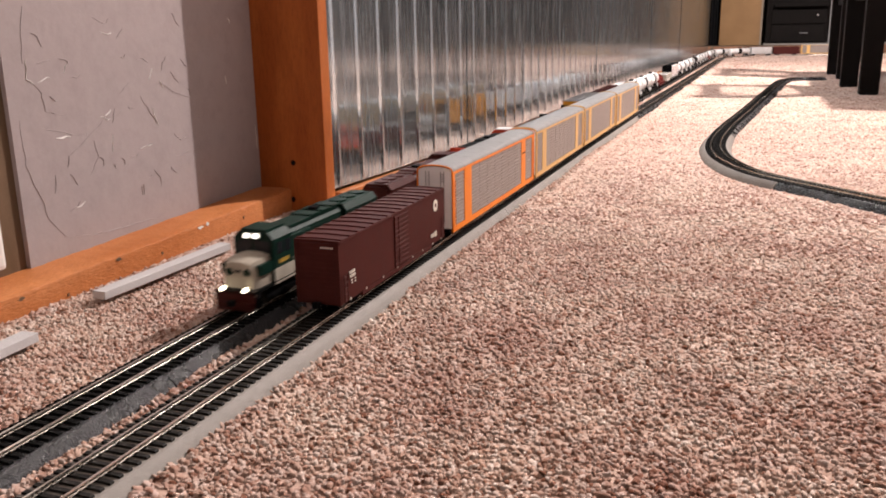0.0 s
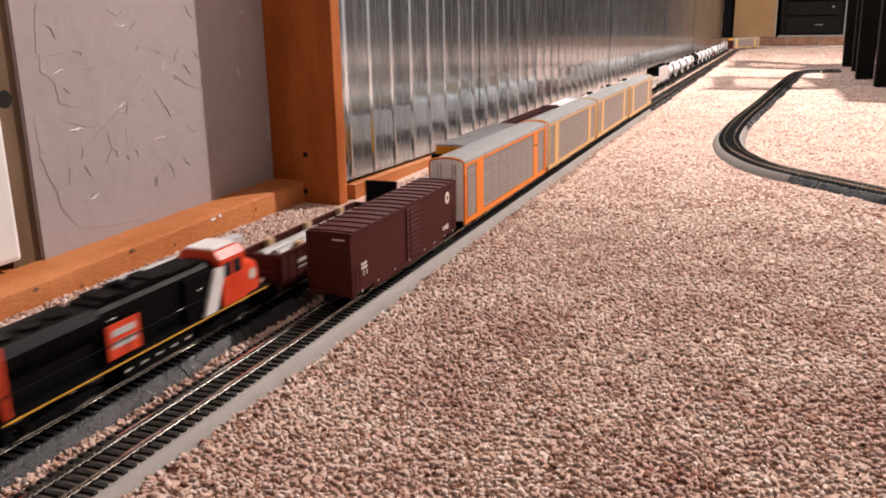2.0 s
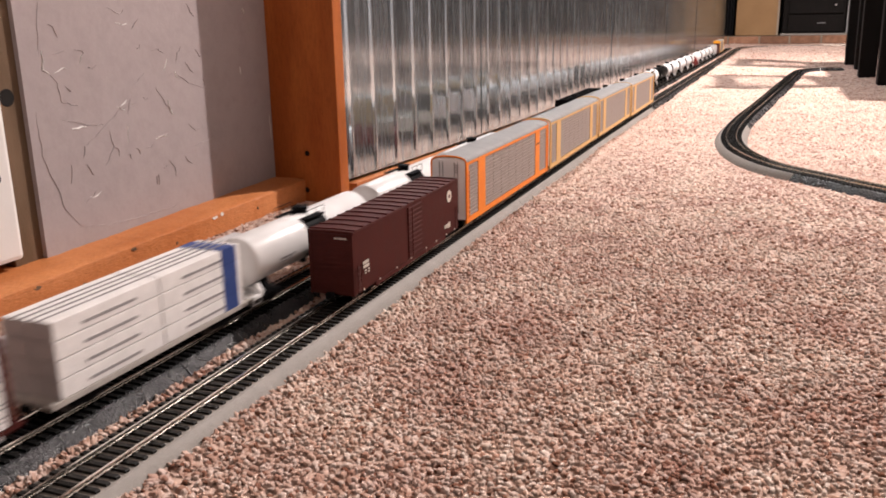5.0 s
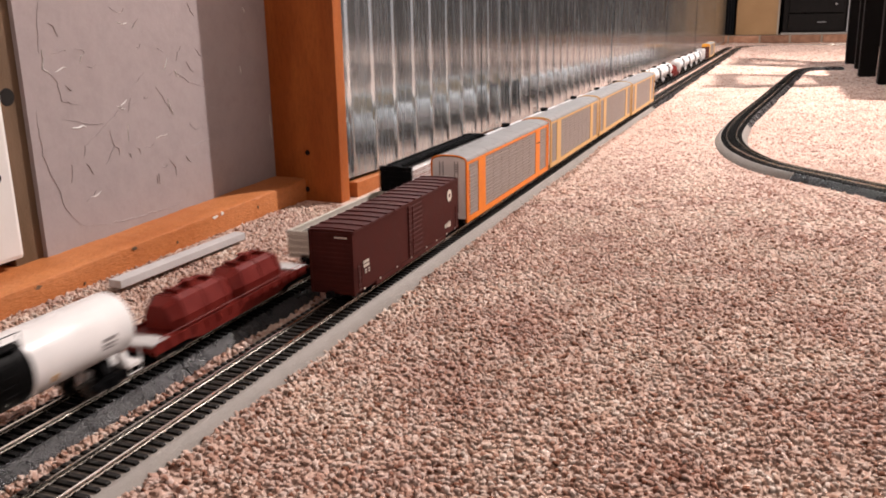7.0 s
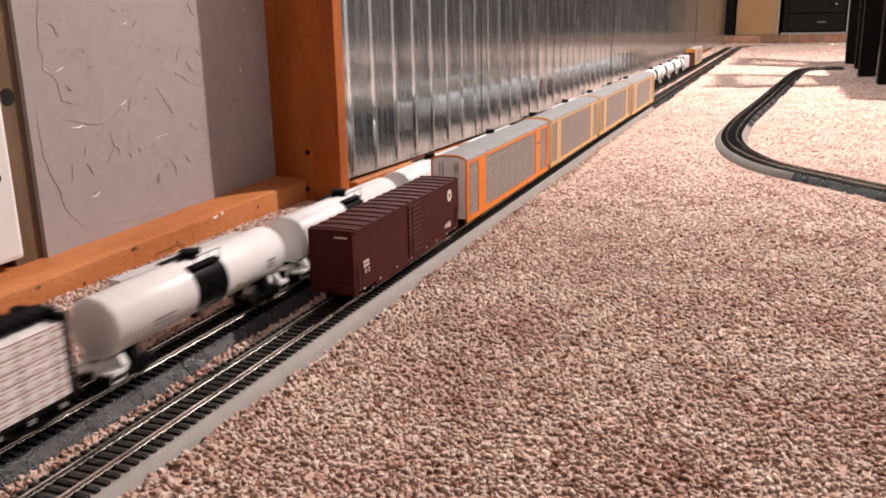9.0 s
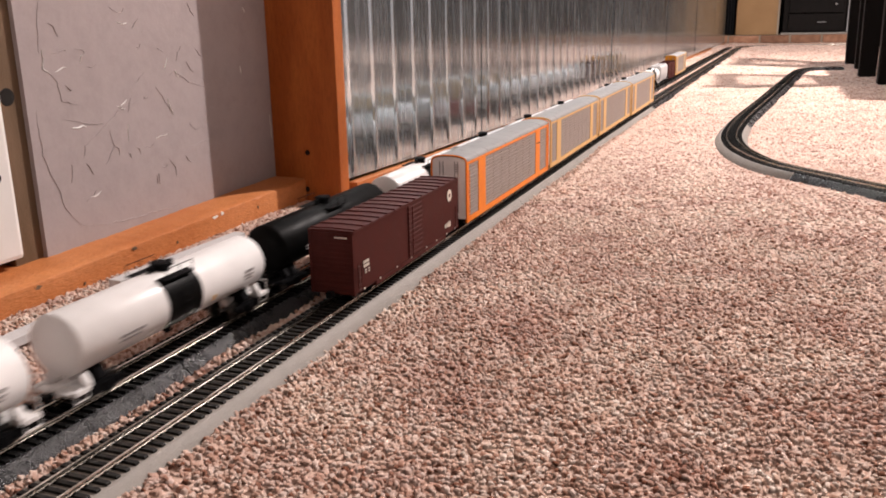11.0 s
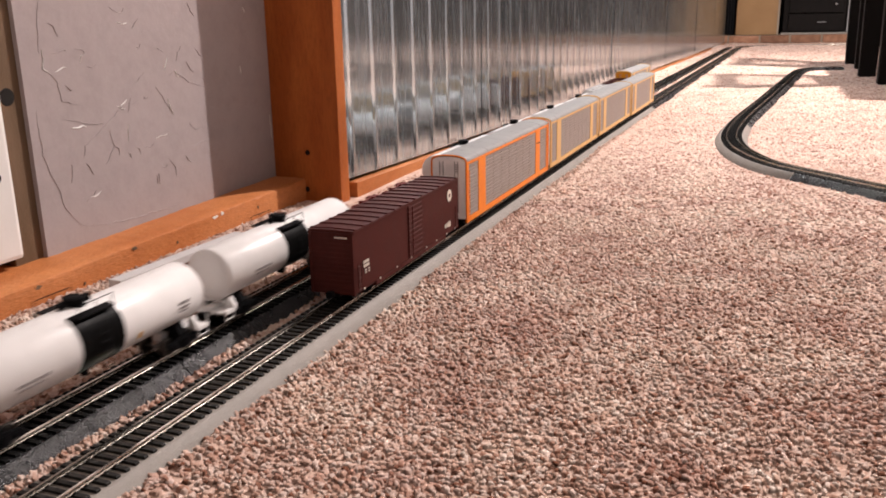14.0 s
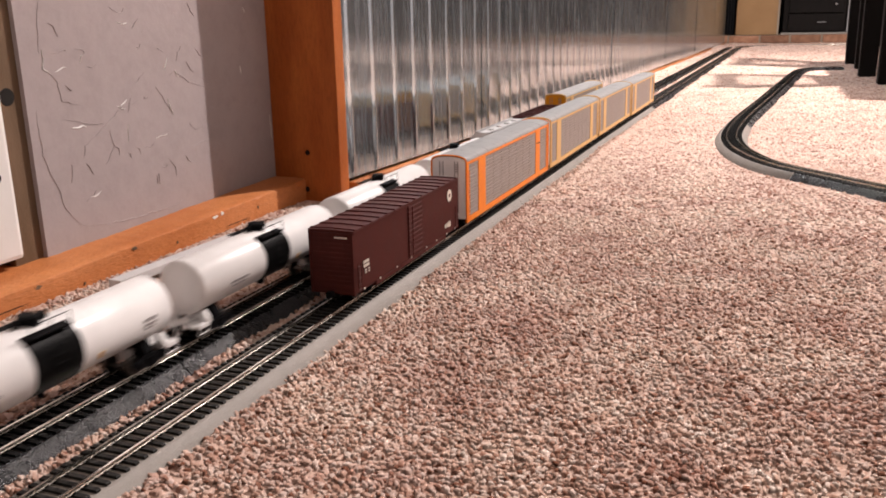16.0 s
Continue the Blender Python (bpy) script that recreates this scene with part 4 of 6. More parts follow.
def parked_boxcar():
    half, bottom, eave = 0.1103, 0.0080, 0.0556
    c = boxcar("boxcar", "dark mineral-brown ribbed model boxcar with white marks, parked", half, bottom, eave, M["box_brown"], M["box_brown"], M["box_brown"], 0.004, 0.029, "", ribbed=False)
    w = 0.0184
    bm = B()
    for k, (dy, dz, ww, hh) in enumerate(((0, 0, 0.010, 0.0022), (0.0004, -0.0031, 0.0098, 0.0022), (-0.001, -0.0064, 0.0035, 0.0010), (0.0045, -0.0064, 0.003, 0.0010), (-0.001, -0.0084, 0.0028, 0.0009), (0.0045, -0.0084, 0.003, 0.0009))):
        n = max(1, int(ww / 0.0022))
        for i in range(n):
            bars(bm, w, -0.0915 + dy - ww / 2 + (i + 0.5) * ww / n, 0.0295 + dz, ww / n * 0.74, hh)
    part("lettering_bars", bm, M["cream"], c, "small white lettering bars")
    bm = B()
    for i in range(7):
        bars(bm, w, 0.0745 + i * 0.0022, 0.0172, 0.0014, 0.0035 if i < 4 else 0.0050)
    part("lettering_bars", bm, M["cream"], c, "small white lettering bars")
    bm = B()
    turned(bm, [(w, 0.0056), (w + 0.0003, 0.0056)], 24, "x", (0, 0.0865, 0.0440))
    part("round_emblem", bm, M["cream"], c, "round cream emblem")
    bm = turned(B(), [(w + 0.0003, 0.0018), (w + 0.0005, 0.0018)], 20, "x", (0, 0.0865, 0.0440))
    part("emblem_ring", bm, M["box_brown"], c)
    bm = B()
    for i in range(8):
        box(bm, 0.0035 + i * 0.0013, 0.0044 + i * 0.0013, -half - 0.0012, -half - 0.0008, eave - 0.0048, eave - 0.0036)
    part("lettering_bars", bm, M["cream"], c, "tiny white lettering bars on the end")
    for y in (-0.096, -0.068, -0.036, -0.006, 0.028, 0.052, 0.078, 0.1):
        part("reflector_dot", bars(B(), w + 0.0001, y, bottom + 0.0016, 0.0016, 0.0014), M["cream"], c, "small white reflector dot")
    c.matrix_basis = pose(0.0, 0.6016 + half, RAIL)
    return c


def autorack(paint, label, roof, half=0.1568, group="parked autoracks", trim=None):
    bottom, eave = 0.0075, 0.0686
    c = thing("autorack", label, "autorack", group)
    w = 0.0184
    trim = trim or paint
    # curved silver roof
    prof = [(-w, eave - 0.001)] + [(-w * math.cos(a), eave - 0.001 + 0.0062 * math.sin(a) ** 0.7) for a in np.linspace(0.15, math.pi - 0.15, 12)] + [(w, eave - 0.001)]
    bm = prism(B(), prof, -half, half)
    part("roof", bm, roof, c, smooth=True)
    for k in range(11):
        y = -half + 0.006 + (2 * half - 0.012) * k / 10
        pr = [(-w - 0.0002, eave - 0.001)] + [(-(w + 0.0002) * math.cos(a), eave - 0.00095 + 0.0062 * math.sin(a) ** 0.7) for a in np.linspace(0.15, math.pi - 0.15, 12)] + [(w + 0.0002, eave - 0.001)]
        part("roof_seam", prism(B(), pr, y - 0.0004, y + 0.0004), roof, c)
    # inner box
    part("inner_wall", box(B(), -w + 0.0017, w - 0.0017, -half + 0.001, half - 0.001, bottom + 0.003, eave - 0.0008), M["screen"], c)
    # frame of posts and rails
    bm = B()
    for s in (-1, 1):
        box(bm, s * (w - 0.002), s * w, -half, half, eave - 0.0034, eave - 0.0006)
        box(bm, s * (w - 0.002), s * w, -half, half, bottom, bottom + 0.0052)
        for y0, y1 in ((-half, -half + 0.0065), (-half + 0.0355, -half + 0.058), (half - 0.060, half - 0.0405), (half - 0.0075, half)):
            box(bm, s * (w - 0.002), s * (w - 0.0001), y0, y1, bottom + 0.004, eave - 0.002)
    part("frame", bm, paint, c)
    # louvred side screens, one piece each
    for s in (-1, 1):
        spans = [(-half + 0.0065, -half + 0.0355)] + [(-half + 0.058 + (2 * half - 0.118) * k / 7, -half + 0.058 + (2 * half - 0.118) * (k + 1) / 7) for k in range(7)] + [(half - 0.0405, half - 0.0075)]
        for y0, y1 in spans:
            z0, z1 = bottom + 0.0056, eave - 0.0038
            out = []
            for k in range(14):
                za, zb, zc = (z0 + (z1 - z0) * (k + f) / 14 for f in (0, 0.66, 0.97))
                out += [(s * (w - 0.0011), za), (s * (w - 0.0004), za + 0.0003), (s * (w - 0.0005), zb), (s * (w - 0.0011), zb + 0.0004), (s * (w - 0.0011), zc)]
            bm = prism(B(), out + [(s * (w - 0.0018), z1), (s * (w - 0.0018), z0)], y0 + 0.0003, y1 - 0.0003)
            part("side_screen", bm, M["screen"], c)
    # ends: pale door with arch trim
    for s in (-1, 1):
        y = s * half
        dw = w - 0.0012
        prof = [(-dw, bottom + 0.004), (dw, bottom + 0.004), (dw, eave - 0.001)] + [(dw * math.cos(a), eave - 0.001 + 0.0050 * math.sin(a) ** 0.7) for a in np.linspace(0.2, math.pi - 0.2, 9)] + [(-dw, eave - 0.001)]
        door = part("end_door", prism(B(), prof, y, y + s * 0.0008), M["door_white"] if trim is paint else trim, c, smooth=False)
        bm = B()
        for x in (-0.0095, -0.0060, 0.0060, 0.0095):
            box(bm, x - 0.0003, x + 0.0003, y + s * 0.0008, y + s * 0.0012, bottom + 0.01, eave - 0.0004)
        part("door_bars", bm, M["wrap_print"], door)
        bm = B()
        for k in range(4):
            box(bm, 0.0068, 0.0100, y + s * 0.0008, y + s * 0.0013, eave - 0.004 - k * 0.0022, eave - 0.0032 - k * 0.0022)
        part("lettering_bars", bm, M["wrap_print"], door)
        bm = B()
        arc = [(w * math.cos(a), eave - 0.001 + 0.0064 * math.sin(a) ** 0.7) for a in np.linspace(0.0, math.pi, 15)]
        arc = [(w, bottom)] + arc + [(-w, bottom)]
        for (xa, za), (xb, zb) in zip(arc, arc[1:]):
            rod(bm, (xa * 0.985, y + s * 0.0006, za), (xb * 0.985, y + s * 0.0006, zb), 0.0009, 6)
        part("end_arch", bm, paint, c)
        part("ladder", ladder(w - 0.001, y - s * 0.006, bottom, eave - 0.01, 0.005, 1, 10), paint, c)
    if paint is M["orange"]:
        bm = B()
        for i in range(7):
            bars(bm, w - 0.0001, half - 0.056 + i * 0.0022, 0.050, 0.0015, 0.0013)
        part("lettering_bars", bm, M["box_brown"], c)
    part("underframe", box(B(), -0.012, 0.012, -half + 0.004, half - 0.004, 0.006, bottom + 0.001), M["plastic_black"], c)
    couplers(c, half)
    for s in (-1, 1):
        truck(c, s * (half - 0.036))
    return c


def tank_car(label, shell, band, sill):
    half, r, zc = 0.0950, 0.0186, 0.0344
    c = thing("tank_car", label, "tank car", "tank cars of the moving train")
    rings = [(-half, 0.002), (-half + 0.0005, 0.0075), (-half + 0.0015, 0.0125), (-half + 0.0030, 0.0160), (-half + 0.0046, r - 0.0005), (-half + 0.0055, r)]
    rings += [(-s, q) for s, q in rings[:6][::-1]]
    tank = part("tank", turned(B(), rings, 36, "y", (0, 0, zc)), shell, c, smooth=True)
    if band:
        # painted on the flanks and belly, open along the crown
        bm = B()
        hoops = []
        for i in range(41):
            a = radians(-242 + 304 * i / 40)
            hoops.append([bm.verts.new((q * math.cos(a), y, zc + q * math.sin(a))) for y, q in ((-0.0165, r - 0.0002), (-0.0165, r + 0.0003), (0.0165, r + 0.0003), (0.0165, r - 0.0002))])
        for h0, h1 in zip(hoops, hoops[1:]):
            for i in range(4):
                bm.faces.new((h0[i], h0[(i + 1) % 4], h1[(i + 1) % 4], h1[i]))
        bm.faces.new(hoops[0])
        bm.faces.new(hoops[-1])
        part("band", bm, band, tank, "gloss black middle band", smooth=True)
    top = zc + r
    # hatch, platform and safety rail
    bm = turned(B(), [(top - 0.002, 0.0058), (top + 0.0028, 0.0058), (top + 0.0032, 0.0064), (top + 0.0044, 0.0064), (top + 0.0052, 0.0050)], 18, "z")
    turned(bm, [(top, 0.0018), (top + 0.004, 0.0018), (top + 0.0042, 0.001)], 10, "z", (0, 0.010, 0))
    turned(bm, [(top, 0.0018), (top + 0.004, 0.0018), (top + 0.0042, 0.001)], 10, "z", (0, -0.010, 0))
    part("hatch", bm, M["plastic_black"], tank)
    bm = B()
    for s in (-1, 1):
        box(bm, s * 0.0075, s * 0.0155, -0.014, 0.014, top - 0.0030, top - 0.0022)
        for y in (-0.013, 0, 0.013):
            rod(bm, (s * 0.0152, y, top - 0.003), (s * 0.0152, y, top + 0.0046), 0.0003, 5)
        rod(bm, (s * 0.0152, -0.013, top + 0.0046), (s * 0.0152, 0.013, top + 0.0046), 0.0003, 5)
        rod(bm, (s * 0.0148, 0.009, zc + 0.006), (s * 0.0152, 0.009, top - 0.002), 0.0003, 5)
    part("platform", bm, M["plastic_black"], c)
    # ladders up to the platform
    for s in (-1, 1):
        part("ladder", ladder(s * (r + 0.0006), 0.0, 0.012, zc + 0.012, 0.006, s, 7), M["plastic_black"] if band else sill, c)
    # end sills, saddles, steps
    for s in (-1, 1):
        bm = B()
        prism(bm, [(-0.0125, 0.009), (0.0125, 0.009), (0.0135, 0.0115), (0.0100, 0.0195), (0.006, 0.0205), (-0.006, 0.0205), (-0.0100, 0.0195), (-0.0135, 0.0115)], s * (half - 0.026), s * (half - 0.020))
        part("saddle", bm, M["plastic_black"], c)
        bm = B()
        box(bm, -0.0150, 0.0150, s * (half - 0.010), s * (half + 0.0015), 0.0088, 0.0102)
        box(bm, -0.0035, 0.0035, s * (half - 0.032), s * (half + 0.0015), 0.0072, 0.0125)
        for x in (-0.0145, 0.0145):
            rod(bm, (x, s * (half + 0.001), 0.004), (x, s * (half + 0.001), 0.0185), 0.0004, 5)
            rod(bm, (x, s * (half - 0.009), 0.004), (x, s * (half - 0.009), 0.0100), 0.0004, 5)
            rod(bm, (x, s * (half + 0.001), 0.0045), (x, s * (half - 0.009), 0.0045), 0.0004, 5)
        rod(bm, (-0.0145, s * (half + 0.001), 0.0185), (0.0145, s * (half + 0.001), 0.0185), 0.0004, 5)
        part("end_sill", bm, sill, c)
    # heavy end brackets with a stub step under each corner
    for s in (-1, 1):
        for x in (-1, 1):
            bm = prism(B(), [(x * 0.0095, 0.0100), (x * 0.0155, 0.0100), (x * 0.0155, 0.0130), (x * 0.0120, 0.0185), (x * 0.0095, 0.0185)], s * (half - 0.012), s * (half - 0.008))
            box(bm, x * 0.0125, x * 0.0160, s * (half - 0.010), s * (half + 0.001), 0.0085, 0.0112, 0.0004)
            part("corner_bracket", bm, sill, c)
    # marks on both flanks
    for s in (-1, 1):
        bm = B()

        def mark(y, up, w, h):
            a = math.asin(up / r)
            x = s * (r * math.cos(a) + 0.0001)
            n = max(1, int(w / 0.0024))
            for i in range(n):
                yy = y - w / 2 + (i + 0.5) * w / n
                m = Matrix.Translation((x, yy, zc + up)) @ Matrix.Rotation(-s * a, 4, "Y")
                bmesh.ops.create_cube(bm, size=1.0, matrix=m @ Matrix.Diagonal((0.0004, w / n * 0.7, h, 1)))
        mark(-0.050, -0.0035, 0.022, 0.0016)
        mark(-0.051, -0.0062, 0.018, 0.0012)
        mark(0.070, -0.0005, 0.011, 0.0018)
        mark(0.070, -0.0035, 0.011, 0.0012)
        mark(0.070, -0.0060, 0.009, 0.0010)
        part("lettering_bars", bm, M["wrap_print"] if band else M["pale_grey"], tank, "small grey lettering bars")
        bm = B()
        mark(0.0300, -0.0085, 0.0042, 0.0042)
        part("warning_mark", bm, M["gold"], tank, "small yellow warning mark")
    part("outlet", turned(B(), [(zc - r - 0.005, 0.003), (zc - r + 0.002, 0.004)], 12, "z"), M["plastic_black"], c)
    couplers(c, half, 0.0085)
    for s in (-1, 1):
        truck(c, s * (half - 0.0235))
    return c


def lumber_load(parent, half, z0, z1, mat_print, tiers=6, name="lumber_stack"):
    """Wrapped bundles on both sides of the centre beam."""
    for s in (-1, 1):
        n = 5
        for k in range(n):
            y0, y1 = -half + 2 * half * k / n + 0.0004, -half + 2 * half * (k + 1) / n - 0.0004
            for t in range(tiers):
                za, zb = z0 + (z1 - z0) * t / tiers, z0 + (z1 - z0) * (t + 1) / tiers - 0.0004
                bm = box(B(), s * 0.0022, s * 0.0176, y0, y1, za, zb)
                st = part("lumber_pack", bm, M["wrap"], parent)
                bm = B()
                for q in range(4):
                    y = y0 + (y1 - y0) * (q + 0.5) / 4
                    bars(bm, s * 0.0176, y + 0.002 * (t % 2), (za + zb) / 2 + 0.0006, (y1 - y0) / 4 * 0.62, 0.0008, s)
                    bars(bm, s * 0.0176, y - 0.001, za + 0.0012, (y1 - y0) / 4 * 0.35, 0.0006, s)
                bars(bm, s * 0.0176, (y0 + y1) / 2, zb - 0.0004, y1 - y0, 0.0006, s)
                part("wrap_print", bm, mat_print, st)


def centerbeam(label, paint, mat_print, length):
    half = length / 2
    c = thing("centerbeam_car", label, "flat car", "freight cars of the moving train")
    z0, z1 = 0.0135, 0.0545
    part("deck", prism(B(), [(-0.0178, 0.0115), (-0.016, 0.009), (0.016, 0.009), (0.0178, 0.0115), (0.0178, z0), (-0.0178, z0)], -half, half), paint, c)
    bm = box(B(), -0.0016, 0.0016, -half + 0.004, half - 0.004, z0, 0.058)
    prism(bm, [(-0.0085, 0.0585), (-0.0085, 0.0572), (0.0085, 0.0572), (0.0085, 0.0585), (0.004, 0.0596), (-0.004, 0.0596)], -half + 0.002, half - 0.002)
    part("center_beam", bm, paint, c)
    bm = B()
    for k in range(34):
        y = -half + 0.008 + (2 * half - 0.016) * k / 33
        box(bm, -0.0105, 0.0105, y - 0.0011, y + 0.0011, 0.0570, 0.0602)
    part("top_ribs", bm, paint, c)
    for s in (-1, 1):
        bm = box(B(), -0.0178, 0.0178, s * (half - 0.0085), s * (half - 0.0045), z0 - 0.001, 0.0585, 0.0004)
        for x in (-0.013, -0.0065, 0.0065, 0.013):
            prism(bm, [(s * (half - 0.0045), z0), (s * (half - 0.0010), z0), (s * (half - 0.0045), 0.056)], x - 0.0009, x + 0.0009, "x")
        for k in range(7):
            z = 0.018 + k * 0.0058
            box(bm, -0.0172, 0.0172, s * (half - 0.0046), s * (half - 0.0036), z, z + 0.001)
        part("bulkhead", bm, paint, c)
    lumber_load(c, half - 0.009, z0 + 0.0006, z1, mat_print)
    bm = B()
    for s in (-1, 1):
        for k in range(12):
            y = -half + 0.016 + (2 * half - 0.032) * k / 11
            rod(bm, (s * 0.0178, y, 0.011), (s * 0.0178, y, z1), 0.0002, 4)
            rod(bm, (s * 0.0178, y, z1), (s * 0.008, y, 0.0575), 0.0002, 4)
            box(bm, s * 0.0176, s * 0.0186, y - 0.001, y + 0.001, 0.009, 0.0112)
    part("tie_cable", bm, M["pale_grey"], c)
    part("underframe", box(B(), -0.006, 0.006, -half, half, 0.0066, 0.0092), M["plastic_black"], c)
    couplers(c, half, 0.003)
    for s in (-1, 1):
        truck(c, s * (half - 0.030))
    return c


def wrapped_flat(length):
    half = length / 2
    c = thing("flat_car", "model flat car stacked with white and blue wrapped lumber", "flat car", "freight cars of the moving train")
    part("deck", box(B(), -0.0175, 0.0175, -half, half, 0.009, 0.0125, 0.0005), M["deck"], c)
    for s in (-1, 1):
        for k in range(2):
            y0, y1 = -half + 0.006 + (length - 0.012) * k / 2 + 0.0006, -half + 0.006 + (length - 0.012) * (k + 1) / 2 - 0.0006
            for t in range(4):
                za, zb = 0.0127 + t * 0.0109, 0.0127 + (t + 1) * 0.0109 - 0.0005
                st = part("lumber_pack", box(B(), s * 0.0006, s * 0.0172, y0, y1, za, zb, 0.0005), M["wrap"], c)
                bm = bars(B(), s * 0.0172, (y0 + y1) / 2, za + 0.004, (y1 - y0) * 0.5, 0.0016, s)
                part("wrap_print", bm, M["wrap_print"], st)
                yb = y1 - (y1 - y0) * 0.25
                bm = box(B(), s * 0.0005, s * 0.0174, yb, yb + 0.016, za - 0.0001, zb + 0.0002) if k == 1 else box(B(), s * 0.0004, s * 0.0172, y0 - 0.0002, y0, za, zb)
                part("wrap_panel", bm, M["blue"] if k == 1 else M["pale_grey"], st, "blue wrap panel" if k == 1 else "")
    bm = B()
    for x in (-0.009, -0.003, 0.003, 0.009):
        box(bm, x - 0.0004, x + 0.0004, -half + 0.006, half - 0.006, 0.0560, 0.0566)
    part("top_battens", bm, M["wrap_print"], c)
    couplers(c, half, 0.003)
    for s in (-1, 1):
        truck(c, s * (half - 0.028))
    return c


def gondola(label, paint, length, bottom, top, belly):
    half = length / 2
    c = thing("gondola_car", label, "gondola car", "freight cars of the moving train")
    w = 0.0180
    for s in (-1, 1):
        if belly:
            out = [(-half, bottom + 0.008), (-half + 0.030, bottom + 0.008), (-half + 0.048, bottom), (half - 0.048, bottom), (half - 0.030, bottom + 0.008), (half, bottom + 0.008), (half, top), (-half, top)]
        else:
            out = [(-half, bottom), (half, bottom), (half, top), (-half, top)]
        bm = prism(B(), out, s * (w - 0.0012), s * w, "x")
        box(bm, s * (w - 0.0018), s * (w + 0.0010), -half, half, top - 0.0016, top)
        n = 16
        for k in range(n + 1):
            y = -half + 0.002 + (length - 0.004) * k / n
            box(bm, s * w, s * (w + 0.0007), y - 0.0007, y + 0.0007, bottom + (0.009 if belly else 0.001), top - 0.0015)
        part("side_wall", bm, paint, c)
        bm = box(B(), -w, w, s * (half - 0.0014), s * half, bottom + 0.003, top)
        for k in range(4):
            z = bottom + 0.007 + (top - bottom - 0.01) * k / 3
            box(bm, -w + 0.001, w - 0.001, s * half, s * (half + 0.0009), z - 0.0008, z + 0.0008)
        part("end_wall", bm, paint, c)
        part("ladder", ladder(w + 0.0004, s * (half - 0.005), bottom + 0.004, top, 0.0045, 1, 5), paint, c)
    part("floor_plate", box(B(), -w + 0.001, w - 0.001, -half + 0.001, half - 0.001, bottom + 0.006, bottom + 0.0085), paint, c)
    for y in () if belly else (-half * 0.62, 0.0, half * 0.62):
        for x in (-0.0135, 0.0135):
            part("wood_block", box(B(), x - 0.0024, x + 0.0024, y - 0.004, y + 0.004, bottom + 0.0085, top + 0.0022, 0.0004), M["block"], c)
    for k, (x, z) in enumerate(((-0.0075, top - 0.0075), (0.0065, top - 0.0060))):
        n = 2 if belly else 1
        for q in range(n):
            y0 = -half + 0.014 + (length - 0.028) * q / n
            y1 = -half + 0.014 + (length - 0.028) * (q + 1) / n - 0.005 * (n - 1)
            bm = turned(B(), [(y0, 0.0040), (y0, 0.0058), (y1, 0.0058), (y1, 0.0040)], 20, "y", (x, 0, z))
            part("pipe", bm, M["pipe"], c, smooth=True)
    bm = B()
    for i in range(5):
        bars(bm, w + 0.0007, -half * 0.72 + i * 0.0026, (bottom + top) / 2 + 0.002, 0.0018, 0.0028)
        bars(bm, w + 0.0007, -half * 0.72 + i * 0.0022, (bottom + top) / 2 - 0.003, 0.0014, 0.0014)
        bars(bm, w + 0.0007, half * 0.86 + i * 0.0012, (bottom + top) / 2 - 0.005, 0.0008, 0.0012)
    part("lettering_bars", bm, M["cream"] if not belly else M["wrap_print"], c, "small lettering bars")
    for y in ((-half * 0.50, half * 0.80) if not belly else (-half * 0.35, half * 0.45)):
        bm = turned(B(), [(w + 0.0006, 0.0042), (w + 0.0009, 0.0042)], 20, "x", (0, y, (bottom + top) / 2 + 0.001)) if not belly else bars(B(), w + 0.0007, y, (bottom + top) / 2 + 0.001, 0.005, 0.005)
        part("emblem", bm, M["cream"] if not belly else M["wrap_print"], c)
    part("underframe", box(B(), -0.006, 0.006, -half, half, 0.0066, bottom + 0.007), M["plastic_black"], c)
    couplers(c, half, 0.005)
    for s in (-1, 1):
        truck(c, s * (half - 0.026))
    return c


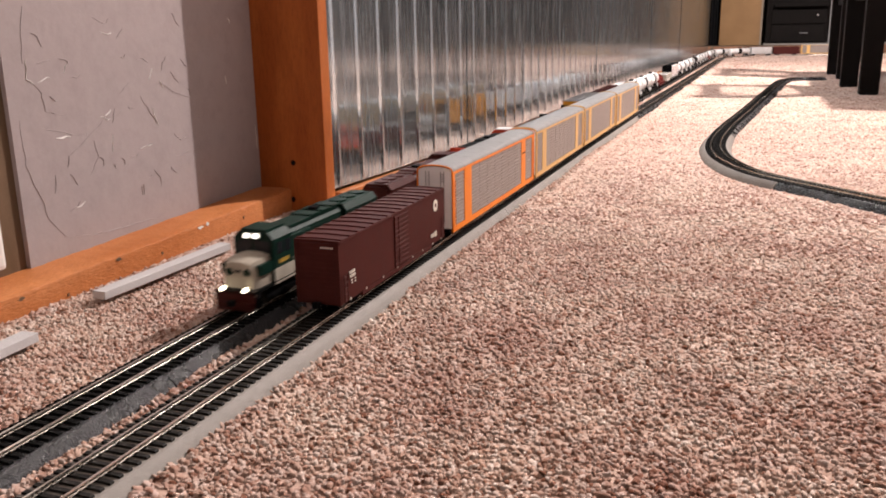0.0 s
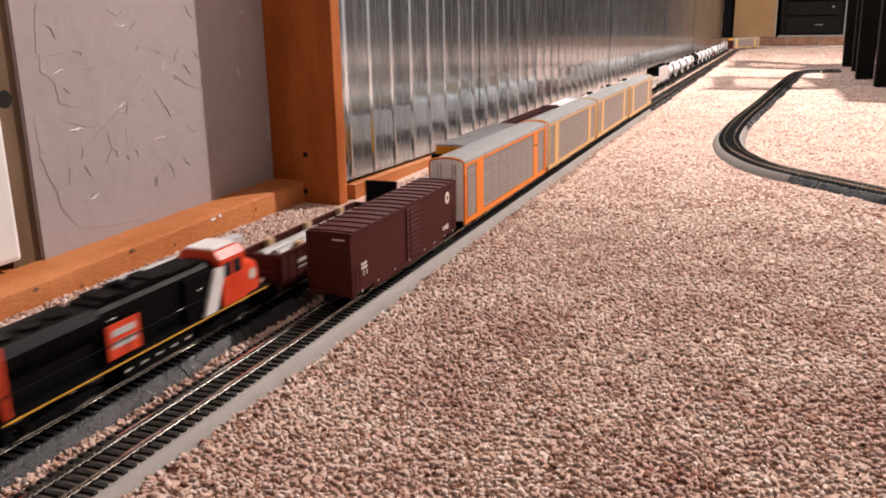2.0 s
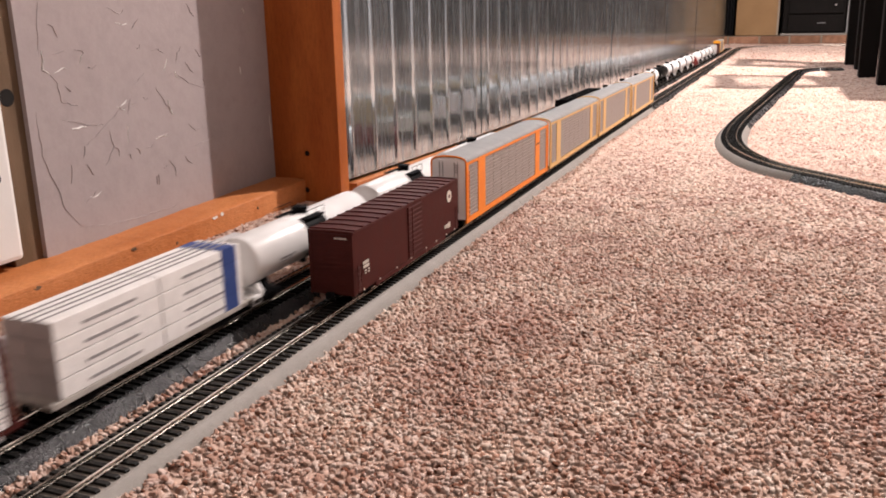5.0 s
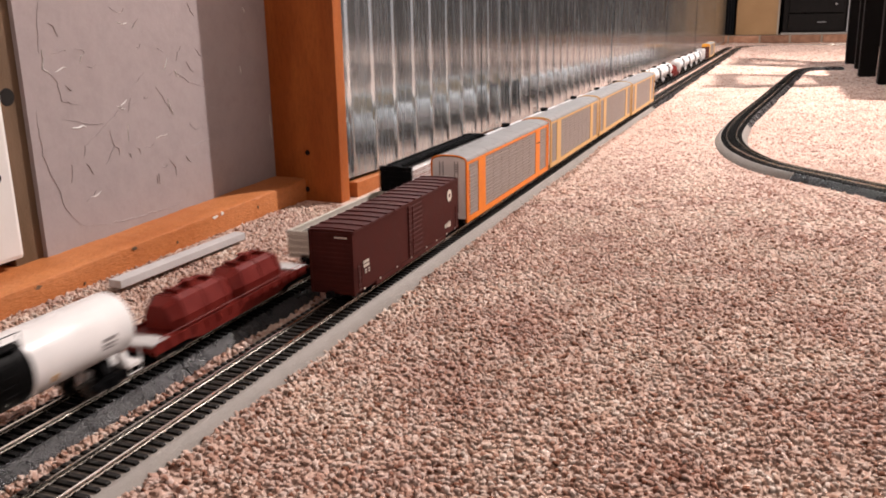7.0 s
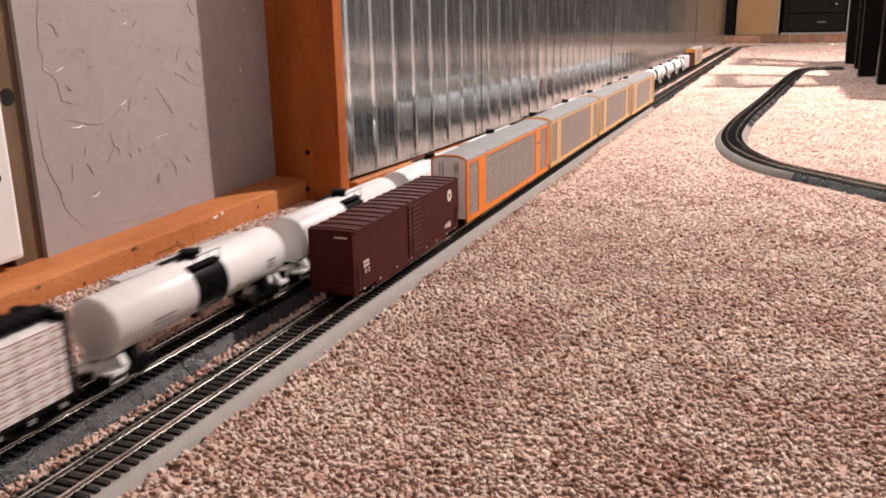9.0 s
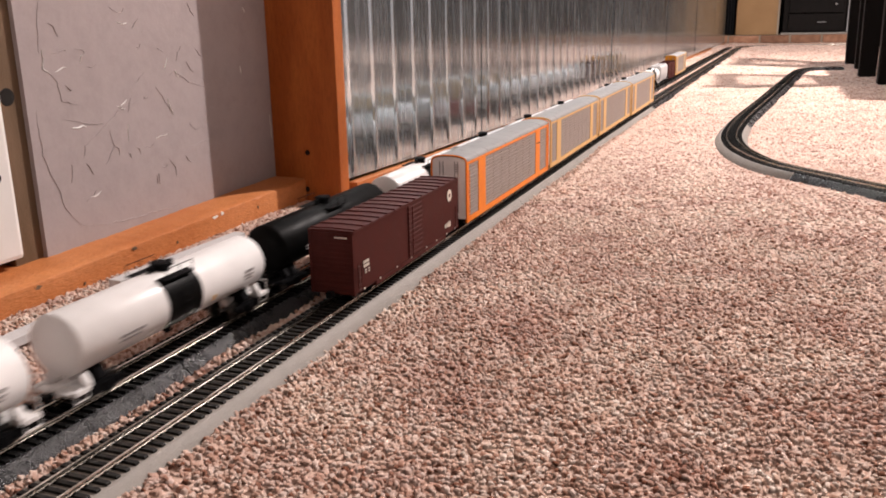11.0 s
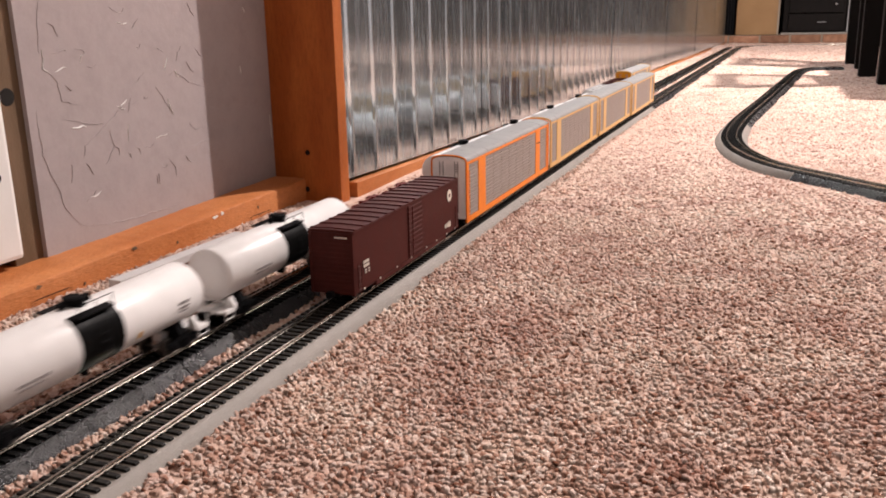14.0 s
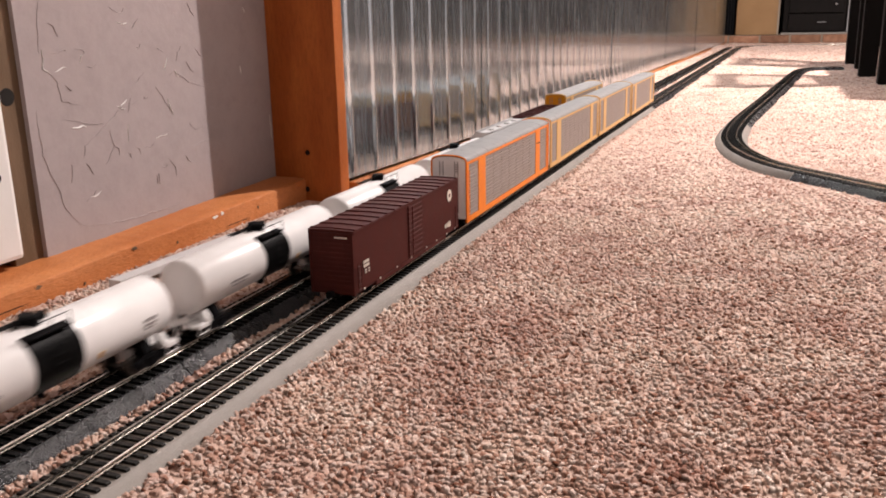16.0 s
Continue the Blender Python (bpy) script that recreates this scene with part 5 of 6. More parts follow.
def pipe_flat(length):
    half = length / 2
    c = thing("bulkhead_flat_car", "grey model flat car with black bulkheads carrying strapped grey pipes", "flat car", "freight cars of the moving train")
    out = [(-half, 0.0085), (-half + 0.032, 0.0085), (-half + 0.046, 0.0062), (half - 0.046, 0.0062), (half - 0.032, 0.0085), (half, 0.0085), (half, 0.0128), (-half, 0.0128)]
    bm = B()
    for s in (-1, 1):
        prism(bm, out, s * 0.0158, s * 0.0174, "x")
        for k in range(10):
            y = -half + 0.018 + (length - 0.036) * k / 9
            box(bm, s * 0.0174, s * 0.0183, y - 0.0012, y + 0.0012, 0.0092, 0.0128)
    part("side_sill", bm, M["pale_grey"], c)
    for k in range(22):
        y0, y1 = -half + length * k / 22 + 0.0003, -half + length * (k + 1) / 22 - 0.0003
        part("deck_plank", box(B(), -0.0157, 0.0157, y0, y1, 0.0108, 0.0126), M["deck"], c)
    for s in (-1, 1):
        bm = box(B(), -0.0172, 0.0172, s * (half - 0.0085), s * (half - 0.0062), 0.0128, 0.0515, 0.0004)
        for x in (-0.0150, -0.005, 0.005, 0.0150):
            prism(bm, [(s * (half - 0.0062), 0.0128), (s * (half - 0.0020), 0.0128), (s * (half - 0.0050), 0.050)], x - 0.001, x + 0.001, "x")
        rib = rib_outline(0.0135, 0.0510, 12, 0.0084, 0.0009, 0.75)
        prism(bm, [(s * (half - u), z) for z, u in rib] + [(s * (half - 0.0070), 0.0510), (s * (half - 0.0070), 0.0135)], -0.0170, 0.0170, "x")
        part("bulkhead", bm, M["plastic_black"], c)
    r = 0.0079
    for x in (-0.0082, 0.0082):
        y0, y1 = -half + 0.015, half - 0.018
        part("pipe", turned(B(), [(y0, r - 0.0012), (y0, r), (y1, r), (y1, r - 0.0012)], 26, "y", (x, 0, 0.0150 + r)), M["pipe"], c, smooth=True)
    for y in (-half * 0.58, 0.0, half * 0.62):
        bm = B()
        arc = [(-0.0166, 0.0128), (-0.0168, 0.0150 + r)] + [(-0.0082 - (r + 0.0004) * math.cos(a), 0.0150 + r + (r + 0.0004) * math.sin(a)) for a in np.linspace(0.2, 1.57, 6)]
        arc += [(-x, z) for x, z in arc[::-1]]
        lo = [[bm.verts.new((xa, y + e * 0.0024, za + d)) for e, d in ((-1, 0), (1, 0), (1, 0.0005), (-1, 0.0005))] for xa, za in arc]
        for l0, l1 in zip(lo, lo[1:]):
            for i in range(4):
                bm.faces.new((l0[i], l0[(i + 1) % 4], l1[(i + 1) % 4], l1[i]))
        bm.faces.new(lo[0])
        bm.faces.new(lo[-1])
        part("strap", bm, M["strap"], c)
        part("wood_block", box(B(), -0.0160, 0.0160, y - 0.0028, y + 0.0028, 0.0126, 0.0152), M["block"], c)
    couplers(c, half, 0.005)
    for s in (-1, 1):
        truck(c, s * (half - 0.026))
    return c


def coil_car(length):
    half = length / 2
    c = thing("coil_car", "red model coil car with faceted hoods and grey end platforms", "coil car", "freight cars of the moving train")
    out = [(-half, 0.0085), (-half + 0.030, 0.0085), (-half + 0.046, 0.0055), (half - 0.046, 0.0055), (half - 0.030, 0.0085), (half, 0.0085), (half, 0.0155), (-half, 0.0155)]
    bm = B()
    for s in (-1, 1):
        prism(bm, out, s * 0.0160, s * 0.0176, "x")
        for k in range(13):
            y = -half + 0.012 + (length - 0.024) * k / 12
            box(bm, s * 0.0176, s * 0.0184, y - 0.0008, y + 0.0008, 0.009, 0.0155)
        rod(bm, (s * 0.0182, -half + 0.004, 0.0185), (s * 0.0182, half - 0.004, 0.0185), 0.0003, 5)
        for k in range(7):
            y = -half + 0.006 + (length - 0.012) * k / 6
            rod(bm, (s * 0.0182, y, 0.0150), (s * 0.0182, y, 0.0185), 0.0003, 5)
    part("side_sill", bm, M["coil_red"], c)
    part("floor_plate", box(B(), -0.016, 0.016, -half, half, 0.0095, 0.0140), M["coil_red"], c)
    for s in (-1, 1):
        part("end_platform", box(B(), -0.0172, 0.0172, s * (half - 0.014), s * (half + 0.001), 0.0140, 0.0156, 0.0003), M["pale_grey"], c, "grey steel end platform")
    hood = [(-0.0146, 0.0150), (-0.0150, 0.0225), (-0.0105, 0.0325), (-0.0060, 0.0345), (0.0060, 0.0345), (0.0105, 0.0325), (0.0150, 0.0225), (0.0146, 0.0150)]
    a, b = -half + 0.025, half - 0.025
    cuts = [(a, -0.0006), (0.0006, b)]
    for y0, y1 in cuts:
        bm = B()
        prism(bm, hood, y0 + 0.009, y1 - 0.009)
        for e0, e1 in ((y0 + 0.009, y0), (y1 - 0.009, y1)):
            l0 = [bm.verts.new((x, e0, z)) for x, z in hood]
            l1 = [bm.verts.new((x * 0.70, e1, 0.0150 + (z - 0.0150) * 0.80)) for x, z in hood]
            n = len(hood)
            for i in range(n):
                bm.faces.new((l0[i], l0[(i + 1) % n], l1[(i + 1) % n], l1[i]))
            bm.faces.new(l1)
        h = part("hood", bm, M["coil_red"], c)
        bm = B()
        for k in range(3):
            y = y0 + 0.0105 + (y1 - y0 - 0.021) * k / 2
            prism(bm, [(x * 1.020, 0.0150 + (z - 0.0150) * 1.03) for x, z in hood], y - 0.0007, y + 0.0007)
        part("hood_rib", bm, M["coil_red"], h)
        bm = B()
        ym = (y0 + y1) / 2
        for s in (-1, 1):
            box(bm, -0.0060, 0.0060, ym + s * 0.016 - 0.0012, ym + s * 0.016 + 0.0012, 0.0344, 0.0372)
            rod(bm, (0, ym + s * 0.016, 0.0366), (0, ym + s * 0.003, 0.0388), 0.0007, 6)
        box(bm, -0.0045, 0.0045, ym - 0.0035, ym + 0.0035, 0.0344, 0.0390, 0.0006)
        part("lifting_bracket", bm, M["coil_red"], h)
    couplers(c, half, 0.005)
    for s in (-1, 1):
        truck(c, s * (half - 0.026))
    return c


def hopper(length):
    half = length / 2
    c = thing("hopper_car", "pale grey covered model hopper car", "hopper car", "freight cars of the moving train")
    w = 0.0175
    side = [(-w * 0.80, 0.011), (w * 0.80, 0.011), (w, 0.020), (w + 0.0004, 0.036), (w, 0.052), (w * 0.72, 0.0565), (-w * 0.72, 0.0565), (-w, 0.052), (-w - 0.0004, 0.036), (-w, 0.020)]
    part("body", prism(B(), side, -half + 0.008, half - 0.008), M["pale_grey"], c, smooth=True)
    for k in range(4):
        y = -half + 0.035 + (length - 0.07) * k / 3
        part("hatch", turned(B(), [(0.0565, 0.0040), (0.0580, 0.0040), (0.0585, 0.0030)], 16, "z", (0, y, 0)), M["pale_grey"], c)
    bm = B()
    for s in (-1, 1):
        box(bm, s * 0.0085, s * 0.0130, -half + 0.006, half - 0.006, 0.0572, 0.0580)
    part("roof_walk", bm, M["silver"], c)
    for s in (-1, 1):
        bm = box(B(), -w, w, s * (half - 0.008), s * half, 0.009, 0.0115)
        for x in (-w + 0.001, w - 0.001):
            rod(bm, (x, s * (half - 0.001), 0.0115), (x, s * (half - 0.001), 0.052), 0.0006, 5)
        part("end_frame", bm, M["pale_grey"], c)
    bm = B()
    for k in range(3):
        y = (k - 1) * 0.040
        bmesh.ops.create_cone(bm, cap_ends=True, segments=4, radius1=0.008, radius2=0.019, depth=0.009, matrix=Matrix.Translation((0, y, 0.0095)) @ Matrix.Rotation(math.pi / 4, 4, "Z"))
    part("chute", bm, M["pale_grey"], c)
    couplers(c, half, 0.005)
    for s in (-1, 1):
        truck(c, s * (half - 0.024))
    return c


def locomotive(label, length, hood, cab, nose, stripe_kind, lit):
    """Six-axle road locomotive, cab towards -y."""
    half = length / 2
    c = thing("locomotive", label, "locomotive", "locomotives of the moving train")
    deck = 0.0170
    part("walkway", prism(B(), [(-0.0175, deck - 0.0022), (0.0175, deck - 0.0022), (0.0175, deck), (-0.0175, deck)], -half, half), M["loco_black"], c)
    part("fuel_tank", prism(B(), [(-0.0160, 0.0040), (-0.0130, 0.0026), (0.0130, 0.0026), (0.0160, 0.0040), (0.0160, 0.0120), (0.014, deck - 0.002), (-0.014, deck - 0.002), (-0.0160, 0.0120)], -0.032, 0.032), M["loco_black"], c)
    hw, ht = 0.0115, 0.0500
    y_cab0, y_cab1 = -half + 0.030, -half + 0.058
    prof = [(-hw, deck), (hw, deck), (hw, ht - 0.003), (hw - 0.003, ht), (-hw + 0.003, ht), (-hw, ht - 0.003)]
    h = part("long_hood", prism(B(), prof, y_cab1, half - 0.008), hood, c)
    # wide radiator part at the rear
    rw = 0.0160
    part("radiator", prism(B(), [(-hw, 0.0330), (hw, 0.0330), (rw, 0.0405), (rw, 0.0470), (rw - 0.004, 0.0525), (-rw + 0.004, 0.0525), (-rw, 0.0470), (-rw, 0.0405)], half - 0.075, half - 0.010), hood, h)
    # blower and inverter bulges
    bm = box(B(), -0.0150, 0.0150, y_cab1, y_cab1 + 0.036, deck, 0.0460, 0.0008)
    box(bm, -0.0098, 0.0098, y_cab1 + 0.010, half - 0.080, ht, ht + 0.0028, 0.0006)
    for k in range(3):
        box(bm, -0.0105, 0.0105, y_cab1 + 0.045 + k * 0.020, y_cab1 + 0.060 + k * 0.020, ht + 0.0026, ht + 0.0042, 0.0004)
    part("hood_housing", bm, hood, h)
    bm = B()
    for k in range(3):
        turned(bm, [(0.0523, 0.0082), (0.0538, 0.0082), (0.0540, 0.0070), (0.0534, 0.002)], 20, "z", (0, half - 0.022 - k * 0.0190, 0))
    part("fan", bm, hood, h, smooth=True)
    part("exhaust", box(B(), -0.004, 0.004, 0.006, 0.014, ht + 0.0026, ht + 0.0062, 0.0004), M["plastic_black"], h)
    bm = B()
    for s in (-1, 1):
        n = 15
        for k in range(n):
            y = y_cab1 + 0.038 + (half - 0.080 - y_cab1 - 0.040) * k / (n - 1)
            box(bm, s * hw, s * (hw + 0.0004), y + 0.0005, y + 0.0075, deck + 0.003, ht - 0.006)
        for k in range(9):
            box(bm, s * rw, s * (rw + 0.0003), half - 0.072, half - 0.014, 0.0408 + k * 0.0007, 0.0411 + k * 0.0007)
    part("hood_door", bm, hood, h)
    # cab
    cw, ct = 0.0174, 0.0560
    cabm = part("cab", prism(B(), [(-cw, deck - 0.001), (cw, deck - 0.001), (cw, 0.0500), (cw - 0.0045, ct - 0.0008), (0.006, ct), (-0.006, ct), (-cw + 0.0045, ct - 0.0008), (-cw, 0.0500)], y_cab0, y_cab1), cab, c)
    bm = B()
    for s in (-1, 1):
        for y0 in (y_cab0 + 0.005, y_cab0 + 0.0165):
            box(bm, s * cw, s * (cw + 0.0003), y0, y0 + 0.0088, 0.0375, 0.0468, 0.0001)
        prism(bm, [(s * 0.0015, 0.0395), (s * 0.0145, 0.0395), (s * 0.0140, 0.0480), (s * 0.0015, 0.0490)], y_cab0 - 0.0004, y_cab0)
    part("cab_window", bm, M["glass"], cabm, "dark cab glass")
    part("roof_panel", box(B(), -0.0115, 0.0115, y_cab0 + 0.001, y_cab1 - 0.001, ct - 0.0004, ct + 0.0012, 0.0004), {"green": M["green"], "red": M["tuscan"], "black": M["white"]}[stripe_kind], cabm)
    bm = box(B(), -0.0070, 0.0070, y_cab0 - 0.0022, y_cab0 + 0.006, 0.0502, 0.0552, 0.0006)
    part("light_hood", bm, cab, cabm)
    bm = B()
    for s in (-1, 1):
        box(bm, s * 0.0014, s * 0.0066, y_cab0 - 0.0026, y_cab0 - 0.0022, 0.0512, 0.0545)
    part("number_board", bm, M["board_lamp"] if lit else M["cream"], cabm, "lit white number board" if lit else "")
    # nose
    y_n = -half + 0.007
    bm = B()
    ring0 = [(-0.0150, deck - 0.001), (0.0150, deck - 0.001), (0.0155, 0.0300), (0.0130, 0.0385), (0.006, 0.0405), (-0.006, 0.0405), (-0.0130, 0.0385), (-0.0155, 0.0300)]
    ring1 = [(x * 0.80, z - (z - deck) * 0.14) for x, z in ring0]
    loops = []
    for y, rg in ((y_cab0, ring0), (y_n + 0.006, [(x * 0.98, z - (z - deck) * 0.03) for x, z in ring0]), (y_n, ring1)):
        loops.append([bm.verts.new((x, y, z)) for x, z in rg])
    for l0, l1 in zip(loops, loops[1:]):
        for i in range(8):
            bm.faces.new((l0[i], l0[(i + 1) % 8], l1[(i + 1) % 8], l1[i]))
    bm.faces.new(loops[0])
    bm.faces.new(loops[-1])
    ns = part("nose", bm, nose, c, smooth=True)
    part("nose_door", box(B(), -0.0038, 0.0038, y_n - 0.0004, y_n, deck + 0.001, 0.0340), nose, ns)
    # pilot, plow, lights
    for s in (-1, 1):
        bm = prism(B(), [(-0.0165, 0.0045), (0.0165, 0.0045), (0.0170, deck), (-0.0170, deck)], s * half, s * (half - 0.0016))
        box(bm, -0.0150, 0.0150, s * half, s * (half + 0.0022), 0.0022, 0.0085, 0.0006)
        part("pilot", bm, M["loco_black"] if stripe_kind != "green" else M["tuscan"], c)
        for x in (-0.0158, 0.0158):
            bm = box(B(), x - 0.0022, x + 0.0022, s * (half - 0.0034), s * (half - 0.003), 0.0040, 0.0143)
            for k in range(4):
                box(bm, x - 0.0022, x + 0.0022, s * (half - 0.009), s * (half - 0.003), 0.0040 + k * 0.0032, 0.0047 + k * 0.0032)
            part("step", bm, M["plastic_black"], c)
    bm = B()
    for s in (-1, 1):
        turned(bm, [(-0.0012, 0.0016), (0.0010, 0.0019)], 12, "y", (s * 0.0098, -half - 0.0002, deck + 0.0014))
    part("ditch_light", bm, M["lamp"] if lit else M["cream"], c, "bright lit headlight" if lit else "")
    bm = B()
    for s in (-1, 1):
        turned(bm, [(-0.0004, 0.0012), (0.0006, 0.0013)], 12, "y", (s * 0.0015, y_n - 0.0006, 0.0305))
    part("headlight", bm, M["glass"], ns)
    # hand rails
    bm = B()
    for s in (-1, 1):
        x = s * 0.0170
        rod(bm, (x, y_cab1 + 0.002, deck + 0.0125), (x, half - 0.003, deck + 0.0125), 0.00028, 5)
        for k in range(11):
            y = y_cab1 + 0.002 + (half - 0.005 - y_cab1) * k / 10
            rod(bm, (x, y, deck), (x, y, deck + 0.0125), 0.00028, 5)
        for e in (-half + 0.002, half - 0.002):
            rod(bm, (s * 0.0168, e, deck - 0.004), (s * 0.0168, e, deck + 0.0125), 0.00032, 5)
            rod(bm, (s * 0.0168, e, deck + 0.0125), (s * 0.004, e, deck + 0.0110), 0.00028, 5)
    part("hand_rail", bm, M["dirty_white"] if stripe_kind == "green" else M["plastic_black"], c)
    # livery
    if stripe_kind == "green":
        bm = B()
        for s in (-1, 1):
            box(bm, s * hw, s * (hw + 0.0006), y_cab1 + 0.036, half - 0.008, deck + 0.0005, deck + 0.0085)
            box(bm, s * 0.0150, s * 0.0154, y_cab1, y_cab1 + 0.036, deck + 0.0005, deck + 0.0085)
            box(bm, s * cw, s * (cw + 0.0004), y_cab0, y_cab1, deck + 0.0005, deck + 0.0100)
        box(bm, -0.0178, 0.0178, -half + 0.03, half - 0.004, deck - 0.0021, deck - 0.0006)
        part("white_band", bm, M["dirty_white"], c, "aged white lower band")
        bm = B()
        for s in (-1, 1):
            for i in range(9):
                bars(bm, s * (hw + 0.0006), 0.004 + i * 0.0042, 0.0345, 0.0030, 0.0036, s)
            for i in range(4):
                bars(bm, s * cw, y_cab0 + 0.009 + i * 0.0035, 0.0315, 0.0024, 0.0032, s)
        part("lettering_bars", bm, M["ochre"], c, "ochre lettering bars")
        bm = B()
        for s in (-1, 1):
            prism(bm, [(s * 0.0169, 0.0265), (s * 0.0169, 0.0345), (s * 0.0110, 0.0345), (s * 0.0080, 0.0305), (s * 0.0110, 0.0265)], y_n + 0.004, y_n + 0.0225)
        part("nose_panel", bm, M["green"], ns, "green side panel of the nose")
        for s in (-1, 1):
            part("nose_spot", turned(B(), [(-0.0006, 0.0030), (0.0010, 0.0034)], 18, "y", (s * 0.0078, y_n, 0.0295)), M["green"], ns)
        bm = box(B(), -0.0166, 0.0166, half - 0.0082, half - 0.0076, deck + 0.001, 0.044)
        part("rear_panel", bm, M["dirty_white"], c)
    elif stripe_kind == "red":
        bm = B()
        for s in (-1, 1):
            for z, h in ((0.0252, 0.0006), (0.0270, 0.0030), (0.0312, 0.0006)):
                box(bm, s * hw, s * (hw + 0.0006), y_cab1 + 0.036, half - 0.008, z, z + h)
                box(bm, s * 0.0150, s * 0.0154, y_cab1, y_cab1 + 0.036, z, z + h)
                box(bm, s * cw, s * (cw + 0.0003), y_cab0, y_cab1, z, z + h)
            for i in range(8):
                bars(bm, s * (hw + 0.0006), 0.006 + i * 0.0042, 0.0395, 0.0030, 0.0036, s)
        part("gold_stripes", bm, M["dim_gold"], c, "dull gold stripes and lettering bars")
        bm = B()
        for s in (-1, 1):
            box(bm, s * 0.0175, s * 0.0178, -half + 0.004, half - 0.004, deck - 0.0016, deck - 0.0006)
        part("yellow_sill", bm, M["gold"], c, "thin yellow sill stripe")
    else:
        for s in (-1, 1):
            pan = part("red_panel", box(B(), s * 0.0152, s * 0.0160, 0.0165, 0.0430, deck + 0.0025, 0.0400), M["loco_red"], c, "red square emblem panel")
            for z in (0.0255, 0.0325):
                part("emblem_bar", box(B(), s * 0.0160, s * 0.0163, 0.0205, 0.0395, z, z + 0.0040), M["pale_grey"], pan)
            part("white_sash", prism(B(), [(y_cab1 + 0.008, deck), (y_cab1 + 0.021, deck), (y_cab1 + 0.006, 0.0455), (y_cab1 - 0.006, 0.0455)], s * 0.0151, s * 0.0177, "x"), M["white"], c, "white diagonal sash behind the cab")
            # short chrome rods added along the hood to stand for silver glints
            for y, z in ((0.024, 0.030), (0.036, 0.043), (-0.024, 0.029), (-0.045, 0.036), (-0.066, 0.027), (-0.086, 0.041)):
                part("fitting", rod(B(), (s * 0.0153, y, z), (s * 0.0153, y + 0.004, z), 0.0005, 6), M["chrome"], h)
        bm = box(B(), -0.0162, 0.0162, half - 0.0095, half - 0.0070, deck, 0.0535)
        part("red_end", bm, M["loco_red"], c, "red hood end")
        bm = B()
        for s in (-1, 1):
            box(bm, s * 0.0175, s * 0.0178, -half + 0.004, half - 0.004, deck - 0.0016, deck - 0.0006)
        part("yellow_sill", bm, M["gold"], c, "thin yellow sill stripe")
        bm = B()
        for s in (-1, 1):
            turned(bm, [(s * 0.0156, 0.0042), (s * 0.0159, 0.0042)], 18, "x", (0, y_n + 0.012, 0.030))
        part("round_emblem", bm, M["cream"], ns)
    bm = B()
    for s in (-1, 1):
        for k in range(5):
            y = -0.028 + k * 0.014
            box(bm, s * 0.0161, s * 0.0164, y, y + 0.004, 0.0085, 0.0098)
    part("tank_marks", bm, M["cream"], c)
    couplers(c, half, 0.006)
    for s in (-1, 1):
        truck(c, s * (half - 0.048), 3, 0.0195)
    return c

# ---------------------------------------------------------------- parked cars
parked_boxcar()
rack = autorack(M["orange"], "orange model autorack with silver roof and grey louvred screens", M["silver"])
rack.matrix_basis = pose(drift(1.0), 0.8438 + 0.1568, RAIL, 0, 0, -0.4)
rack = autorack(M["rack_yellow"], "tan-yellow model autorack with silver roof and grey louvred screens", M["silver"])
for i in (1, 2, 3):
    y = 0.8438 + 0.1568 + 0.327 * i
    m = pose(drift(y), y, RAIL + dip(y), 0, 0, -0.4)
    if i == 1:
        rack.matrix_basis = m
    else:
        copy_thing(rack, m)

# ---------------------------------------------------------------- the moving train
TRAIN = []  # each car with the place of its middle along the line at the start


def couple(ob, front, rear, turned_round=False):
    TRAIN.append((ob, (front + rear) / 2, turned_round))


couple(locomotive("dark green and aged white model locomotive with lit headlights", 0.232, M["green"], M["green"], M["dirty_white"], "green", True), 0.585, 0.819)
couple(locomotive("tuscan red model locomotive with thin gold stripes", 0.248, M["tuscan"], M["tuscan"], M["tuscan"], "red", False), 0.832, 1.082, True)
couple(locomotive("black model locomotive with red ends and white sash", 0.246, M["loco_black"], M["loco_red"], M["loco_red"], "black", False), 1.097, 1.346, True)
couple(gondola("dark brown model gondola car loaded with pale pipes and wood blocks", M["box_brown"], 0.196, 0.0085, 0.0345, False), 1.357, 1.555)
couple(pipe_flat(0.192), 1.570, 1.764)
ybox = boxcar("boxcar", "bright yellow model boxcar with black doors and silver roof", 0.109, 0.0090, 0.0586, M["yellow"], M["silver"], M["plastic_black"], 0.004, 0.0245, "freight cars of the moving train", True)
bm = B()
for a in (-1, 1):
    bmesh.ops.create_cube(bm, size=1.0, matrix=Matrix.Translation((0.0186, -0.0805, 0.0435)) @ Matrix.Rotation(radians(45 * a), 4, "X") @ Matrix.Diagonal((0.0006, 0.0185, 0.0052, 1)))
part("cross_emblem", bm, M["coil_red"], ybox, "red and blue crossed emblem")
bm = bmesh.new()
bmesh.ops.create_cube(bm, size=1.0, matrix=Matrix.Translation((0.0189, -0.0860, 0.0380)) @ Matrix.Rotation(radians(45), 4, "X") @ Matrix.Diagonal((0.0005, 0.007, 0.0054, 1)))
bmesh.ops.create_cube(bm, size=1.0, matrix=Matrix.Translation((0.0189, -0.0750, 0.0490)) @ Matrix.Rotation(radians(45), 4, "X") @ Matrix.Diagonal((0.0005, 0.007, 0.0054, 1)))
part("cross_emblem", bm, M["blue"], ybox)
bm = B()
